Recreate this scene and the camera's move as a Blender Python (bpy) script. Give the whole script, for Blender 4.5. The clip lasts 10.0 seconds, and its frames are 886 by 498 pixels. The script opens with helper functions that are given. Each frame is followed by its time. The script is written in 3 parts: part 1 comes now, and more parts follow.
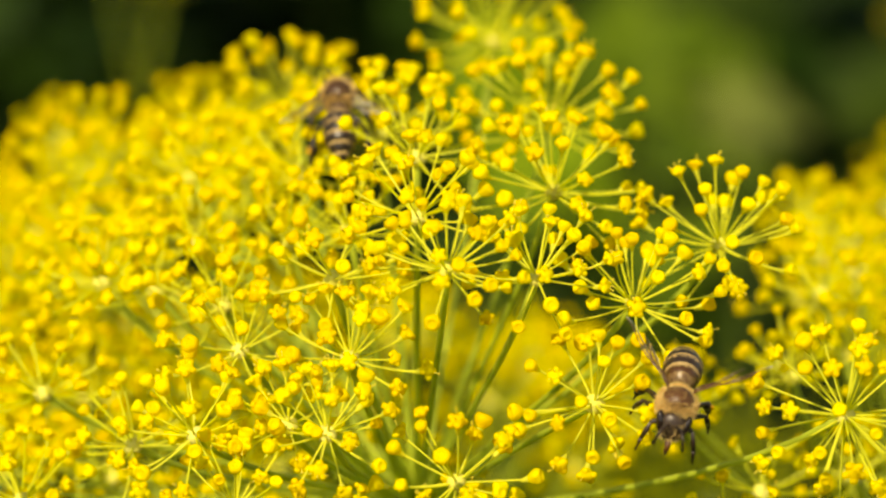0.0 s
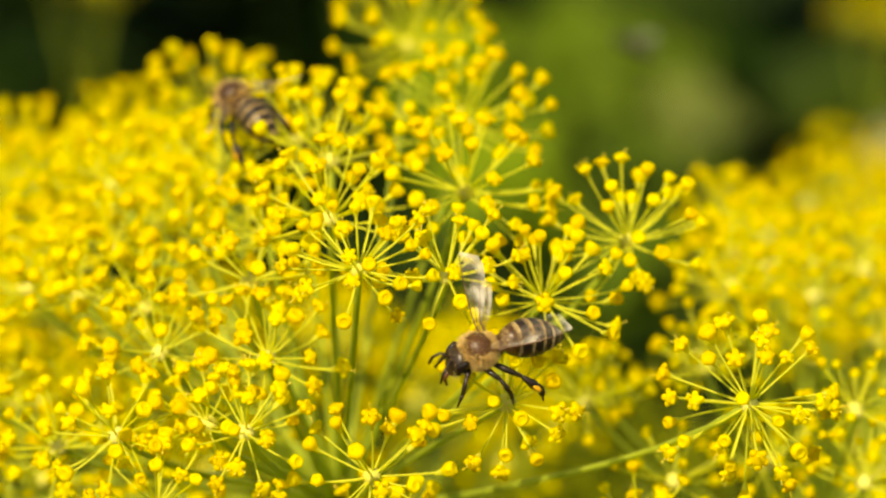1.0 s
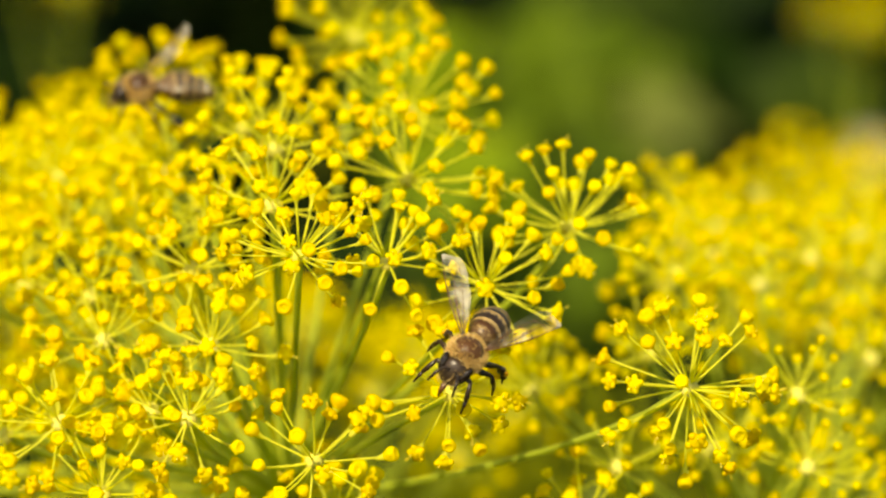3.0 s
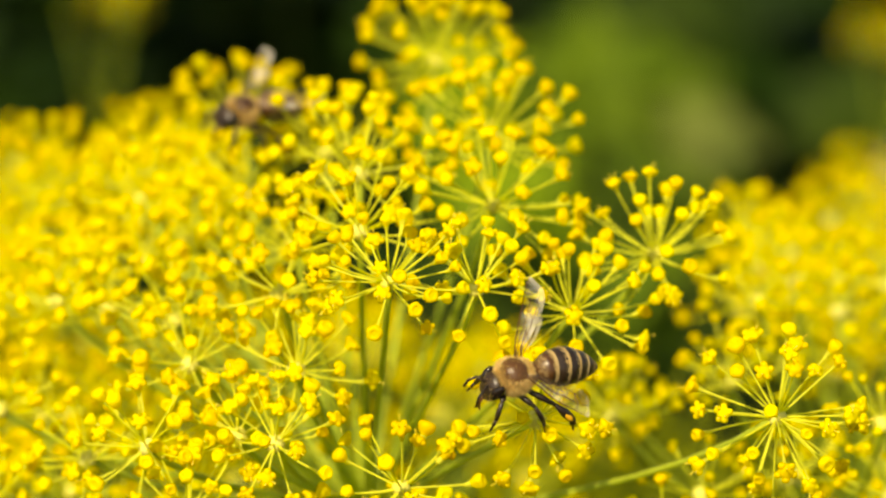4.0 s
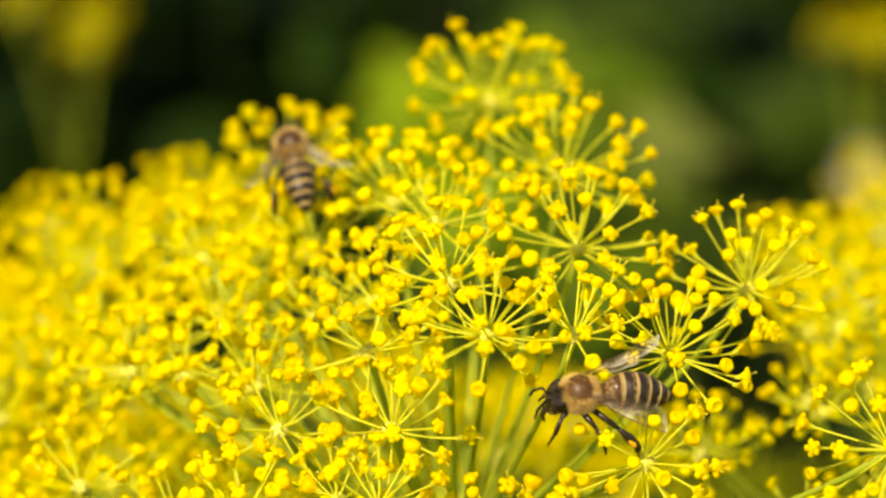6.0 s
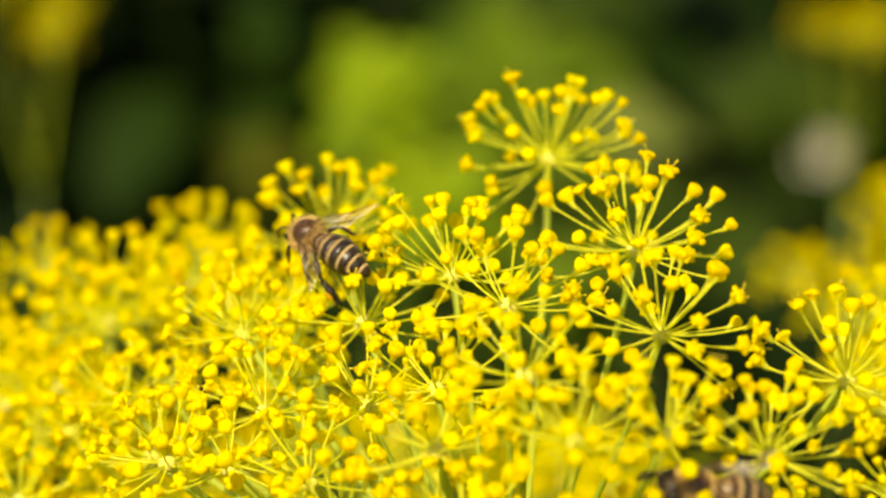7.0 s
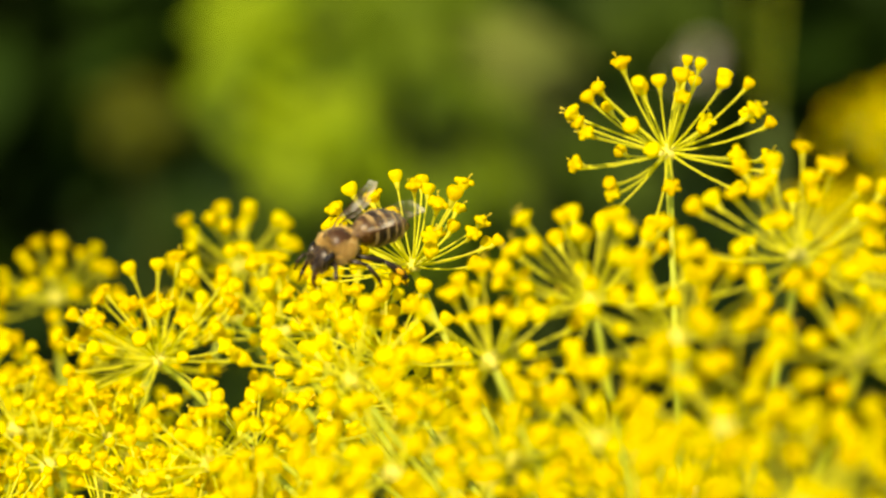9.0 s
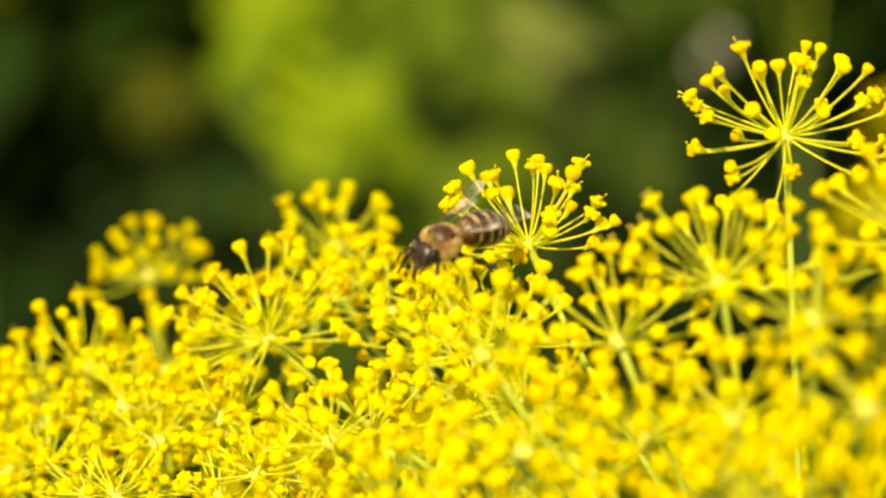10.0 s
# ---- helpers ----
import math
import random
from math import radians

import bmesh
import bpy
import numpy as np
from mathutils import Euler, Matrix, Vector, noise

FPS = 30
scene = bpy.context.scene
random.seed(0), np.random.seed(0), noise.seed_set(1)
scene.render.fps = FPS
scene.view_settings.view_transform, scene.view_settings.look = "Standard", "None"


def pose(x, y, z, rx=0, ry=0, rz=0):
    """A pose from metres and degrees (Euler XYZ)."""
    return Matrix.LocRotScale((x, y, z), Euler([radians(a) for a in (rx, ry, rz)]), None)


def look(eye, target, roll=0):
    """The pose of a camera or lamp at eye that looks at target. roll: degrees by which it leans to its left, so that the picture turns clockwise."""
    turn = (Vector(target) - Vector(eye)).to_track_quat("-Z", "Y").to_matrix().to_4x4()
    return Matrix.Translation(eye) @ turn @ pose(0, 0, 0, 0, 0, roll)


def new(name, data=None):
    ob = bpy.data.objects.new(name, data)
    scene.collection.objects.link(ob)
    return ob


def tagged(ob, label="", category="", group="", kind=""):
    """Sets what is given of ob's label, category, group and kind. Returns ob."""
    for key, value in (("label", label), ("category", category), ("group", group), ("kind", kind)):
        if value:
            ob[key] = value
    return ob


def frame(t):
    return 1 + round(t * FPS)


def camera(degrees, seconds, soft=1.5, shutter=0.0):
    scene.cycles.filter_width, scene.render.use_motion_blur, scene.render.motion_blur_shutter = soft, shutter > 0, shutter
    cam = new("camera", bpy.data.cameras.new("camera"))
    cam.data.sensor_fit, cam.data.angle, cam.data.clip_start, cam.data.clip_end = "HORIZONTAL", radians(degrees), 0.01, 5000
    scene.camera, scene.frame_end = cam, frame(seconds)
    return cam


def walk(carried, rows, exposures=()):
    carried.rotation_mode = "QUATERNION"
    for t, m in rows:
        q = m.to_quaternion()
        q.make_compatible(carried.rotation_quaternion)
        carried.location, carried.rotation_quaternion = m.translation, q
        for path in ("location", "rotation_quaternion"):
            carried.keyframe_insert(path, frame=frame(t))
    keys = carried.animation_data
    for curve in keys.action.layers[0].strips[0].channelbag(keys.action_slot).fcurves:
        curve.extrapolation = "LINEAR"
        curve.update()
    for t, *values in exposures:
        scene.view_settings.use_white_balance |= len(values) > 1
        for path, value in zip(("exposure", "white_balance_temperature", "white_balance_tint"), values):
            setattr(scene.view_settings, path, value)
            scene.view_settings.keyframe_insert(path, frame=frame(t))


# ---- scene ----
# ---- the camera and its way ----
cam = camera(12.0, 10.0, soft=2.3)
cam.data.dof.use_dof = True
cam.data.dof.focus_distance = 0.380
cam.data.dof.aperture_fstop = 25.0
cam.data.dof.aperture_blades = 0


def view(x, y, z, pitch, yaw, roll):
    """A camera pose from its place, its pitch and its yaw to the left of +y, in degrees."""
    p, w = radians(pitch), radians(yaw)
    ahead = Vector((-math.sin(w) * math.cos(p), math.cos(w) * math.cos(p), math.sin(p)))
    eye = Vector((x, y, z))
    return look(eye, eye + ahead, roll)


walk(cam, [
    (0.0, view(0.01012, -0.44331, 1.10655, -21.223, 1.734, 2.542)),
    (0.5, view(0.01159, -0.44813, 1.10878, -21.169, 1.537, 2.253)),
    (1.0, view(0.01509, -0.45220, 1.10995, -21.172, 1.194, 1.666)),
    (1.5, view(0.01742, -0.45278, 1.10840, -21.066, 0.950, 1.825)),
    (2.0, view(0.02133, -0.45345, 1.10662, -21.191, 0.524, 1.781)),
    (2.5, view(0.01925, -0.45430, 1.10631, -21.089, 0.627, 1.601)),
    (2.7, view(0.02019, -0.45530, 1.10784, -21.021, 0.899, 1.350)),
    (3.8, view(0.01405, -0.45139, 1.10879, -20.934, 1.304, 1.800)),
    (4.0, view(0.01331, -0.45417, 1.10940, -20.834, 1.343, 1.779)),
    (4.5, view(0.01066, -0.45384, 1.10930, -20.796, 1.348, 1.341)),
    (5.0, view(0.00629, -0.45273, 1.10923, -20.609, 1.614, -0.315)),
    (5.2, view(0.00568, -0.45185, 1.10920, -20.634, 1.580, -0.729)),
    (6.3, view(-0.00621, -0.43398, 1.10812, -20.619, -0.177, -0.994)),
    (6.5, view(-0.00859, -0.42590, 1.10804, -20.863, -0.256, -0.694)),
    (7.0, view(-0.01498, -0.40810, 1.10766, -21.236, -0.846, -0.515)),
    (7.5, view(-0.02229, -0.39201, 1.10530, -21.586, -1.435, -1.021)),
    (8.0, view(-0.02830, -0.37556, 1.10360, -21.787, -1.969, -2.001)),
    (8.5, view(-0.03515, -0.36290, 1.10013, -22.050, -2.486, -2.622)),
    (9.0, view(-0.03997, -0.35539, 1.09864, -22.554, -3.553, -3.325)),
    (9.5, view(-0.04720, -0.35491, 1.09913, -22.774, -3.416, -2.950)),
    (10.0, view(-0.05168, -0.35697, 1.09978, -22.748, -3.726, -2.726)),
], exposures=((0.0, 0.31, 9300, 6), (2.5, 0.36, 9300, 6), (4.5, 0.43, 9300, 6), (6.5, 0.44, 9300, 6), (8.5, 0.42, 9300, 7), (10.0, 0.58, 9300, 7)))

# ---- light ----
SUN_ELEVATION, SUN_AZIMUTH = 50.0, 205.0   # azimuth: clockwise from +y, where the light comes from
world = bpy.data.worlds.new("sky")
scene.world = world
world.use_nodes = True
sky = world.node_tree.nodes.new("ShaderNodeTexSky")
sky.sky_type = "NISHITA"
sky.sun_disc = False
sky.sun_elevation, sky.sun_rotation = radians(SUN_ELEVATION), radians(SUN_AZIMUTH)
world.node_tree.links.new(sky.outputs[0], world.node_tree.nodes["Background"].inputs[0])
world.node_tree.nodes["Background"].inputs[1].default_value = 0.12
sun = new("sun", bpy.data.lights.new("sun", "SUN"))
sun.data.energy, sun.data.angle, sun.data.color = 4.1, radians(0.6), (1.0, 0.93, 0.80)
az, el = radians(SUN_AZIMUTH), radians(SUN_ELEVATION)
sun.matrix_world = look((math.sin(az) * math.cos(el) * 9, math.cos(az) * math.cos(el) * 9, math.sin(el) * 9 + 1), (0, 0, 1))


# ---- materials ----
def material(name, build):
    m = bpy.data.materials.new(name)
    m.use_nodes = True
    build(m.node_tree, m.node_tree.nodes["Principled BSDF"])
    return m


def two_tone(low, high, scale, rough, bump=0.0, per="Random", through_light=0.0, tint=None, detail=6.0, sheen=0.0, spec=0.5):
    """A surface that varies by noise at two scales and from piece to piece, with fine relief and some light through it."""
    def build(nt, p):
        n, l = nt.nodes, nt.links
        where = n.new("ShaderNodeTexCoord")
        grain = n.new("ShaderNodeTexNoise")
        grain.inputs["Scale"].default_value = scale
        grain.inputs["Detail"].default_value = detail
        coarse = n.new("ShaderNodeTexNoise")
        coarse.inputs["Scale"].default_value = scale * 0.17
        coarse.inputs["Detail"].default_value = 3
        l.new(where.outputs["Object"], grain.inputs["Vector"])
        l.new(where.outputs["Object"], coarse.inputs["Vector"])
        if per == "Random":
            piece = n.new("ShaderNodeObjectInfo").outputs["Random"]
        else:
            piece = n.new("ShaderNodeNewGeometry").outputs["Random Per Island"]
        a = n.new("ShaderNodeMath")
        a.operation = "MULTIPLY_ADD"
        l.new(grain.outputs["Fac"], a.inputs[0])
        a.inputs[1].default_value = 0.5
        b = n.new("ShaderNodeMath")
        b.operation = "MULTIPLY_ADD"
        l.new(coarse.outputs["Fac"], b.inputs[0])
        b.inputs[1].default_value = 0.4
        l.new(a.outputs[0], b.inputs[2])
        c = n.new("ShaderNodeMath")
        c.operation = "MULTIPLY"
        l.new(piece, c.inputs[0])
        c.inputs[1].default_value = 0.5
        l.new(c.outputs[0], a.inputs[2])
        ramp = n.new("ShaderNodeValToRGB")
        ramp.color_ramp.elements[0].position, ramp.color_ramp.elements[1].position = 0.35, 1.0
        ramp.color_ramp.elements[0].color, ramp.color_ramp.elements[1].color = (*low, 1), (*high, 1)
        l.new(b.outputs[0], ramp.inputs[0])
        l.new(ramp.outputs[0], p.inputs["Base Color"])
        p.inputs["Roughness"].default_value = rough
        p.inputs["Specular IOR Level"].default_value = spec
        if sheen:
            p.inputs["Sheen Weight"].default_value = sheen
        if bump:
            bp = n.new("ShaderNodeBump")
            bp.inputs["Strength"].default_value = bump
            bp.inputs["Distance"].default_value = 0.0003
            l.new(grain.outputs["Fac"], bp.inputs["Height"])
            l.new(bp.outputs[0], p.inputs["Normal"])
        if through_light:
            tr = n.new("ShaderNodeBsdfTranslucent")
            mix = n.new("ShaderNodeMixShader")
            mix.inputs[0].default_value = through_light
            if tint:
                tr.inputs[0].default_value = (*tint, 1)
            else:
                l.new(ramp.outputs[0], tr.inputs[0])
            l.new(p.outputs[0], mix.inputs[1])
            l.new(tr.outputs[0], mix.inputs[2])
            l.new(mix.outputs[0], n["Material Output"].inputs[0])
    return build


PETAL = material("dill_petal", two_tone((0.89, 0.65, 0.002), (0.97, 0.88, 0.006), 900, 0.55, 0.3, "Random", 0.45, spec=0.15))
PETAL_FAR = material("dill_petal_joined", two_tone((0.89, 0.67, 0.002), (0.97, 0.88, 0.006), 900, 0.55, 0.3, "Island", 0.45, spec=0.15))
ANTHER = material("pale_anther", two_tone((0.88, 0.68, 0.03), (0.95, 0.82, 0.12), 900, 0.6, through_light=0.3, spec=0.15))
PEDICEL = material("yellow_green_pedicel", two_tone((0.86, 0.86, 0.045), (0.95, 0.95, 0.14), 500, 0.5, 0.2, "Island", 0.55, spec=0.15))
HUB = material("pale_hub", two_tone((0.80, 0.76, 0.10), (0.94, 0.90, 0.26), 600, 0.6, 0.3, through_light=0.3, spec=0.15))
# stem colour darkened so sunlit stalks sink into the shade-toned growth
STALK = material("darkened_stalk", two_tone((0.012, 0.022, 0.003), (0.035, 0.055, 0.008), 60, 0.7, 0.3, spec=0.1))
RAY = material("green_ray", two_tone((0.44, 0.55, 0.035), (0.66, 0.74, 0.09), 300, 0.5, 0.3, "Island", 0.45))
STEM = material("ribbed_green_stem", two_tone((0.10, 0.19, 0.03), (0.20, 0.30, 0.06), 120, 0.55, 0.5))
# lighter and mid green copies: sun on the background leaves is put into their colour
LEAF = material("sun_toned_broad_leaf", two_tone((0.105, 0.195, 0.008), (0.27, 0.375, 0.018), 25, 0.6, 0.3, "Island", 0.35, spec=0.1))
LEAF_HALF_SUN = material("half_sun_toned_leaf", two_tone((0.042, 0.090, 0.005), (0.13, 0.20, 0.012), 25, 0.6, 0.3, "Island", 0.3, spec=0.1))
# olive, dimmed in colour to stand in for half shade
LEAF_OLIVE = material("olive_green_leaf", two_tone((0.030, 0.040, 0.003), (0.085, 0.098, 0.006), 25, 0.6, 0.3, "Island", 0.3, spec=0.1))
# step between mid and dark green: half shade put into the leaf colour
LEAF_HALF_SHADE = material("half_shade_toned_leaf", two_tone((0.015, 0.034, 0.0025), (0.045, 0.080, 0.006), 25, 0.6, 0.3, "Island", 0.25, spec=0.1))
# pale green, its sunlit look partly in the colour
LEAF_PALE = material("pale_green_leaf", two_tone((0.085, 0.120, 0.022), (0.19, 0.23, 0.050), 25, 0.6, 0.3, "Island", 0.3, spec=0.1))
# near-black green: the depth of shade is put into the leaf colour
LEAF_FULL_SHADE = material("shade_toned_leaf", two_tone((0.0042, 0.0125, 0.0012), (0.016, 0.041, 0.0036), 25, 0.6, 0.3, "Island", 0.15, spec=0.08))
THREAD = material("yellow_green_thread_leaf", two_tone((0.24, 0.29, 0.012), (0.46, 0.50, 0.030), 60, 0.6, 0.3, "Island", 0.5, spec=0.1))
SOIL = material("garden_soil", two_tone((0.012, 0.010, 0.005), (0.05, 0.036, 0.02), 40, 0.95, 0.8))
PINK = material("faded_pink_petal", two_tone((0.80, 0.74, 0.62), (0.94, 0.90, 0.80), 60, 0.6, 0.2, "Island", 0.3))
THORAX = material("thorax_shell", two_tone((0.050, 0.020, 0.006), (0.130, 0.055, 0.016), 900, 0.4, 0.5, spec=0.4))
CHITIN = material("dark_chitin", two_tone((0.011, 0.0065, 0.0035), (0.036, 0.019, 0.009), 700, 0.38, 0.3))
BAND = material("tan_hair_band", two_tone((0.30, 0.20, 0.08), (0.52, 0.38, 0.18), 1500, 0.85, 0.6, spec=0.1))
FUZZ = material("tawny_fuzz", two_tone((0.56, 0.36, 0.10), (0.92, 0.72, 0.34), 1500, 0.9, 0.4, "Island", 0.4, spec=0.05))
EYE = material("glossy_eye", two_tone((0.006, 0.004, 0.003), (0.02, 0.012, 0.008), 2500, 0.12, 0.15))
BROWN = material("brown_chitin", two_tone((0.050, 0.020, 0.006), (0.135, 0.055, 0.016), 700, 0.33, 0.3))
POLLEN = material("orange_pollen", two_tone((0.75, 0.36, 0.01), (0.85, 0.50, 0.03), 1800, 0.9, 0.8))


def wing_glass(nt, p):
    n, l = nt.nodes, nt.links
    veil = n.new("ShaderNodeBsdfTransparent")
    veil.inputs[0].default_value = (0.98, 0.96, 0.92, 1)
    mix = n.new("ShaderNodeMixShader")
    p.inputs["Base Color"].default_value = (1.0, 0.96, 0.82, 1)
    p.inputs["Roughness"].default_value = 0.40
    p.inputs["Specular IOR Level"].default_value = 1.0
    where = n.new("ShaderNodeTexCoord")
    cells = n.new("ShaderNodeTexVoronoi")
    cells.inputs["Scale"].default_value = 700
    l.new(where.outputs["Object"], cells.inputs["Vector"])
    bp = n.new("ShaderNodeBump")
    bp.inputs["Strength"].default_value, bp.inputs["Distance"].default_value = 0.5, 0.0002
    l.new(cells.outputs["Distance"], bp.inputs["Height"])
    l.new(bp.outputs[0], p.inputs["Normal"])
    # noise makes pale patches that stand in for sun glints on the wing
    glint_patch = n.new("ShaderNodeTexNoise")
    glint_patch.inputs["Scale"].default_value, glint_patch.inputs["Detail"].default_value = 320, 2
    l.new(where.outputs["Object"], glint_patch.inputs["Vector"])
    span = n.new("ShaderNodeMapRange")
    span.inputs["From Min"].default_value, span.inputs["From Max"].default_value = 0.46, 0.66
    span.inputs["To Min"].default_value, span.inputs["To Max"].default_value = 0.03, 0.50
    l.new(glint_patch.outputs["Fac"], span.inputs["Value"])
    l.new(span.outputs[0], mix.inputs[0])
    l.new(veil.outputs[0], mix.inputs[1])
    glow = n.new("ShaderNodeBsdfTranslucent")
    glow.inputs[0].default_value = (0.95, 0.88, 0.62, 1)
    pale = n.new("ShaderNodeMixShader")
    pale.inputs[0].default_value = 0.35
    l.new(p.outputs[0], pale.inputs[1])
    l.new(glow.outputs[0], pale.inputs[2])
    l.new(pale.outputs[0], mix.inputs[2])
    l.new(mix.outputs[0], n["Material Output"].inputs[0])


WING = material("veined_wing", wing_glass)

# ---- small mesh tools; all lengths in centimetres ----
CM = 0.01


def mesh_of(name, verts, faces, mats, slots=None, smooth=True):
    me = bpy.data.meshes.new(name)
    me.from_pydata([(v[0] * CM, v[1] * CM, v[2] * CM) for v in verts], [], faces)
    for m in mats:
        me.materials.append(m)
    if slots:
        me.polygons.foreach_set("material_index", slots)
    if smooth:
        me.polygons.foreach_set("use_smooth", [True] * len(me.polygons))
    me.update()
    return me


class Shape:
    """Collects tubes, lathes and blades into one mesh."""

    def __init__(self):
        self.v, self.f, self.s = [], [], []

    def tube(self, pts, radii, sides=6, slot=0, cap=True):
        pts = [Vector(p) for p in pts]
        start = len(self.v)
        side = None
        for i, p in enumerate(pts):
            d = (pts[min(i + 1, len(pts) - 1)] - pts[max(i - 1, 0)]).normalized()
            if side is None:
                side = d.orthogonal().normalized()
            side = (side - d * side.dot(d)).normalized()
            other = d.cross(side)
            for k in range(sides):
                w = 2 * math.pi * k / sides
                self.v.append(p + radii[i] * (math.cos(w) * side + math.sin(w) * other))
        for i in range(len(pts) - 1):
            for k in range(sides):
                a, b = start + i * sides + k, start + i * sides + (k + 1) % sides
                self.f.append((a, b, b + sides, a + sides))
                self.s.append(slot)
        if cap:
            for i, flip in ((0, True), (len(pts) - 1, False)):
                ring = [start + i * sides + k for k in range(sides)]
                self.f.append(tuple(reversed(ring)) if flip else tuple(ring))
                self.s.append(slot)

    def lathe(self, profile, m, sides=10, slots=None, wob=0.0, rng=random, five=0.0):
        """profile: (radius, height) from the bottom up, round the z axis of m. five: how deep its five lobes are."""
        start = len(self.v)
        lobes = [1 + rng.uniform(-wob, wob) + five * math.cos(10 * math.pi * k / sides) for k in range(sides)]
        for r, h in profile:
            for k in range(sides):
                w = 2 * math.pi * k / sides
                self.v.append(m @ Vector((r * lobes[k] * math.cos(w), r * lobes[k] * math.sin(w), h)))
        for i in range(len(profile) - 1):
            for k in range(sides):
                a, b = start + i * sides + k, start + i * sides + (k + 1) % sides
                self.f.append((a, b, b + sides, a + sides))
                self.s.append(slots[i] if slots else 0)
        for i, flip in ((0, True), (len(profile) - 1, False)):
            ring = [start + i * sides + k for k in range(sides)]
            self.f.append(tuple(reversed(ring)) if flip else tuple(ring))
            self.s.append(slots[min(i, len(slots) - 1)] if slots else 0)

    def ball(self, m, radii, sides=10, rings=6, slot=0, wob=0.0, rng=random):
        prof = [(max(math.sin(math.pi * (i + 0.3) / (rings + 0.6 - 1)), 0.02), -math.cos(math.pi * (i + 0.3) / (rings + 0.6 - 1))) for i in range(rings)]
        mm = m @ Matrix.Diagonal((*radii, 1))
        self.lathe(prof, mm, sides, [slot] * rings, wob=wob, rng=rng)

    def add(self, verts, faces, slot=0):
        start = len(self.v)
        self.v += [Vector(v) for v in verts]
        self.f += [tuple(start + i for i in f) for f in faces]
        self.s += [slot] * len(faces)

    def merge(self, mould, m):
        start = len(self.v)
        self.v += [m @ v for v in mould.v]
        self.f += [tuple(start + i for i in f) for f in mould.f]
        self.s += mould.s

    def mesh(self, name, mats, smooth=True):
        return mesh_of(name, self.v, self.f, mats, self.s, smooth)


def part(name, data, parent, label="", m=None):
    ob = new(name, data)
    ob.parent = parent
    if m is not None:
        ob.matrix_basis = m
    if label:
        tagged(ob, label=label)
    return ob


def frame_to(z_axis, at=(0, 0, 0), spin=0.0):
    """A pose whose z axis is the given way (translation in the units given)."""
    q = Vector(z_axis).to_track_quat("Z", "Y")
    return Matrix.Translation(at) @ q.to_matrix().to_4x4() @ Matrix.Rotation(spin, 4, "Z")


def in_metres(m):
    """The same pose with its place turned from centimetres to metres."""
    out = m.copy()
    out.translation = m.translation * CM
    return out


def between(a, b, t):
    return a + (b - a) * t


# ---- ground ----
def ground():
    side, n = 60.0, 40
    verts, faces = [], []
    for j in range(n + 1):
        for i in range(n + 1):
            u, w = (i / n * 2 - 1), (j / n * 2 - 1)
            x, y = math.copysign(abs(u) ** 3, u) * side * 100, math.copysign(abs(w) ** 3, w) * side * 100
            verts.append((x, y, 3.0 * noise.noise((x * 0.02, y * 0.02, 0))))
    for j in range(n):
        for i in range(n):
            a = j * (n + 1) + i
            faces.append((a, a + 1, a + n + 2, a + n + 1))
    ob = new("ground", mesh_of("ground", verts, faces, [SOIL]))
    tagged(ob, label="dark crumbly garden soil under the plants", category="ground", kind="structure")


ground()

# ---- dill florets: a few moulds shared by all ----
FLORET_MATS = [PEDICEL, PETAL, ANTHER]


def floret_shape(rng, is_open):
    s = Shape()
    e = Matrix.Identity(4)
    if is_open:
        s.lathe([(0.016, -0.145), (0.028, -0.10), (0.036, -0.06), (0.062, -0.025), (0.076, 0.012), (0.070, 0.044), (0.044, 0.062), (0.012, 0.060)], e, 9,
                [0, 0, 1, 1, 1, 1, 1], wob=0.08, rng=rng)
        off = rng.uniform(0, 6.28)
        for k in range(5):
            w = off + k * 2 * math.pi / 5 + rng.uniform(-0.2, 0.2)
            out = Vector((math.cos(w), math.sin(w), 0))
            at = out * rng.uniform(0.064, 0.082) + Vector((0, 0, rng.uniform(0.0, 0.032)))
            m = frame_to(out + Vector((0, 0, rng.uniform(-0.3, 0.8))), at)
            s.ball(m, (rng.uniform(0.036, 0.046), rng.uniform(0.032, 0.042), 0.036), 7, 5, 1, 0.15, rng)
        for k in range(rng.choice((0, 1, 1, 2, 2, 3))):
            w = off + 0.6 + rng.randrange(5) * 2 * math.pi / 5
            out = Vector((math.cos(w), math.sin(w), rng.uniform(0.5, 1.8))).normalized()
            tip = out * rng.uniform(0.10, 0.14) + Vector((0, 0, 0.02))
            s.tube([out * 0.05, between(out * 0.05, tip, 0.6) + Vector((0, 0, 0.008)), tip], [0.008, 0.006, 0.005], 4, 2)
            s.ball(frame_to(out, tip), (0.014, 0.014, 0.012), 5, 4, 2)
    else:
        g = rng.uniform(0.92, 1.12)
        s.lathe([(0.016, -0.16), (0.028, -0.11), (0.037, -0.068), (0.066 * g, -0.032), (0.080 * g, 0.008), (0.078 * g, 0.038), (0.062 * g, 0.060), (0.045, 0.063),
                 (0.037, 0.048), (0.022, 0.044), (0.006, 0.052)], e, 15, [0, 0, 1, 1, 1, 1, 1, 1, 1, 1], wob=0.04, rng=rng, five=0.05)
        if rng.random() < 0.5:
            w = rng.uniform(0, 6.28)
            out = Vector((math.cos(w), math.sin(w), 0))
            s.ball(frame_to(out, out * 0.06 + Vector((0, 0, 0.02))), (0.034, 0.034, 0.030), 7, 5, 1, 0.12, rng)
    return s


mould_rng = random.Random(7)
CLOSED = [floret_shape(mould_rng, False) for _ in range(5)]
OPENED = [floret_shape(mould_rng, True) for _ in range(7)]
BUD = []
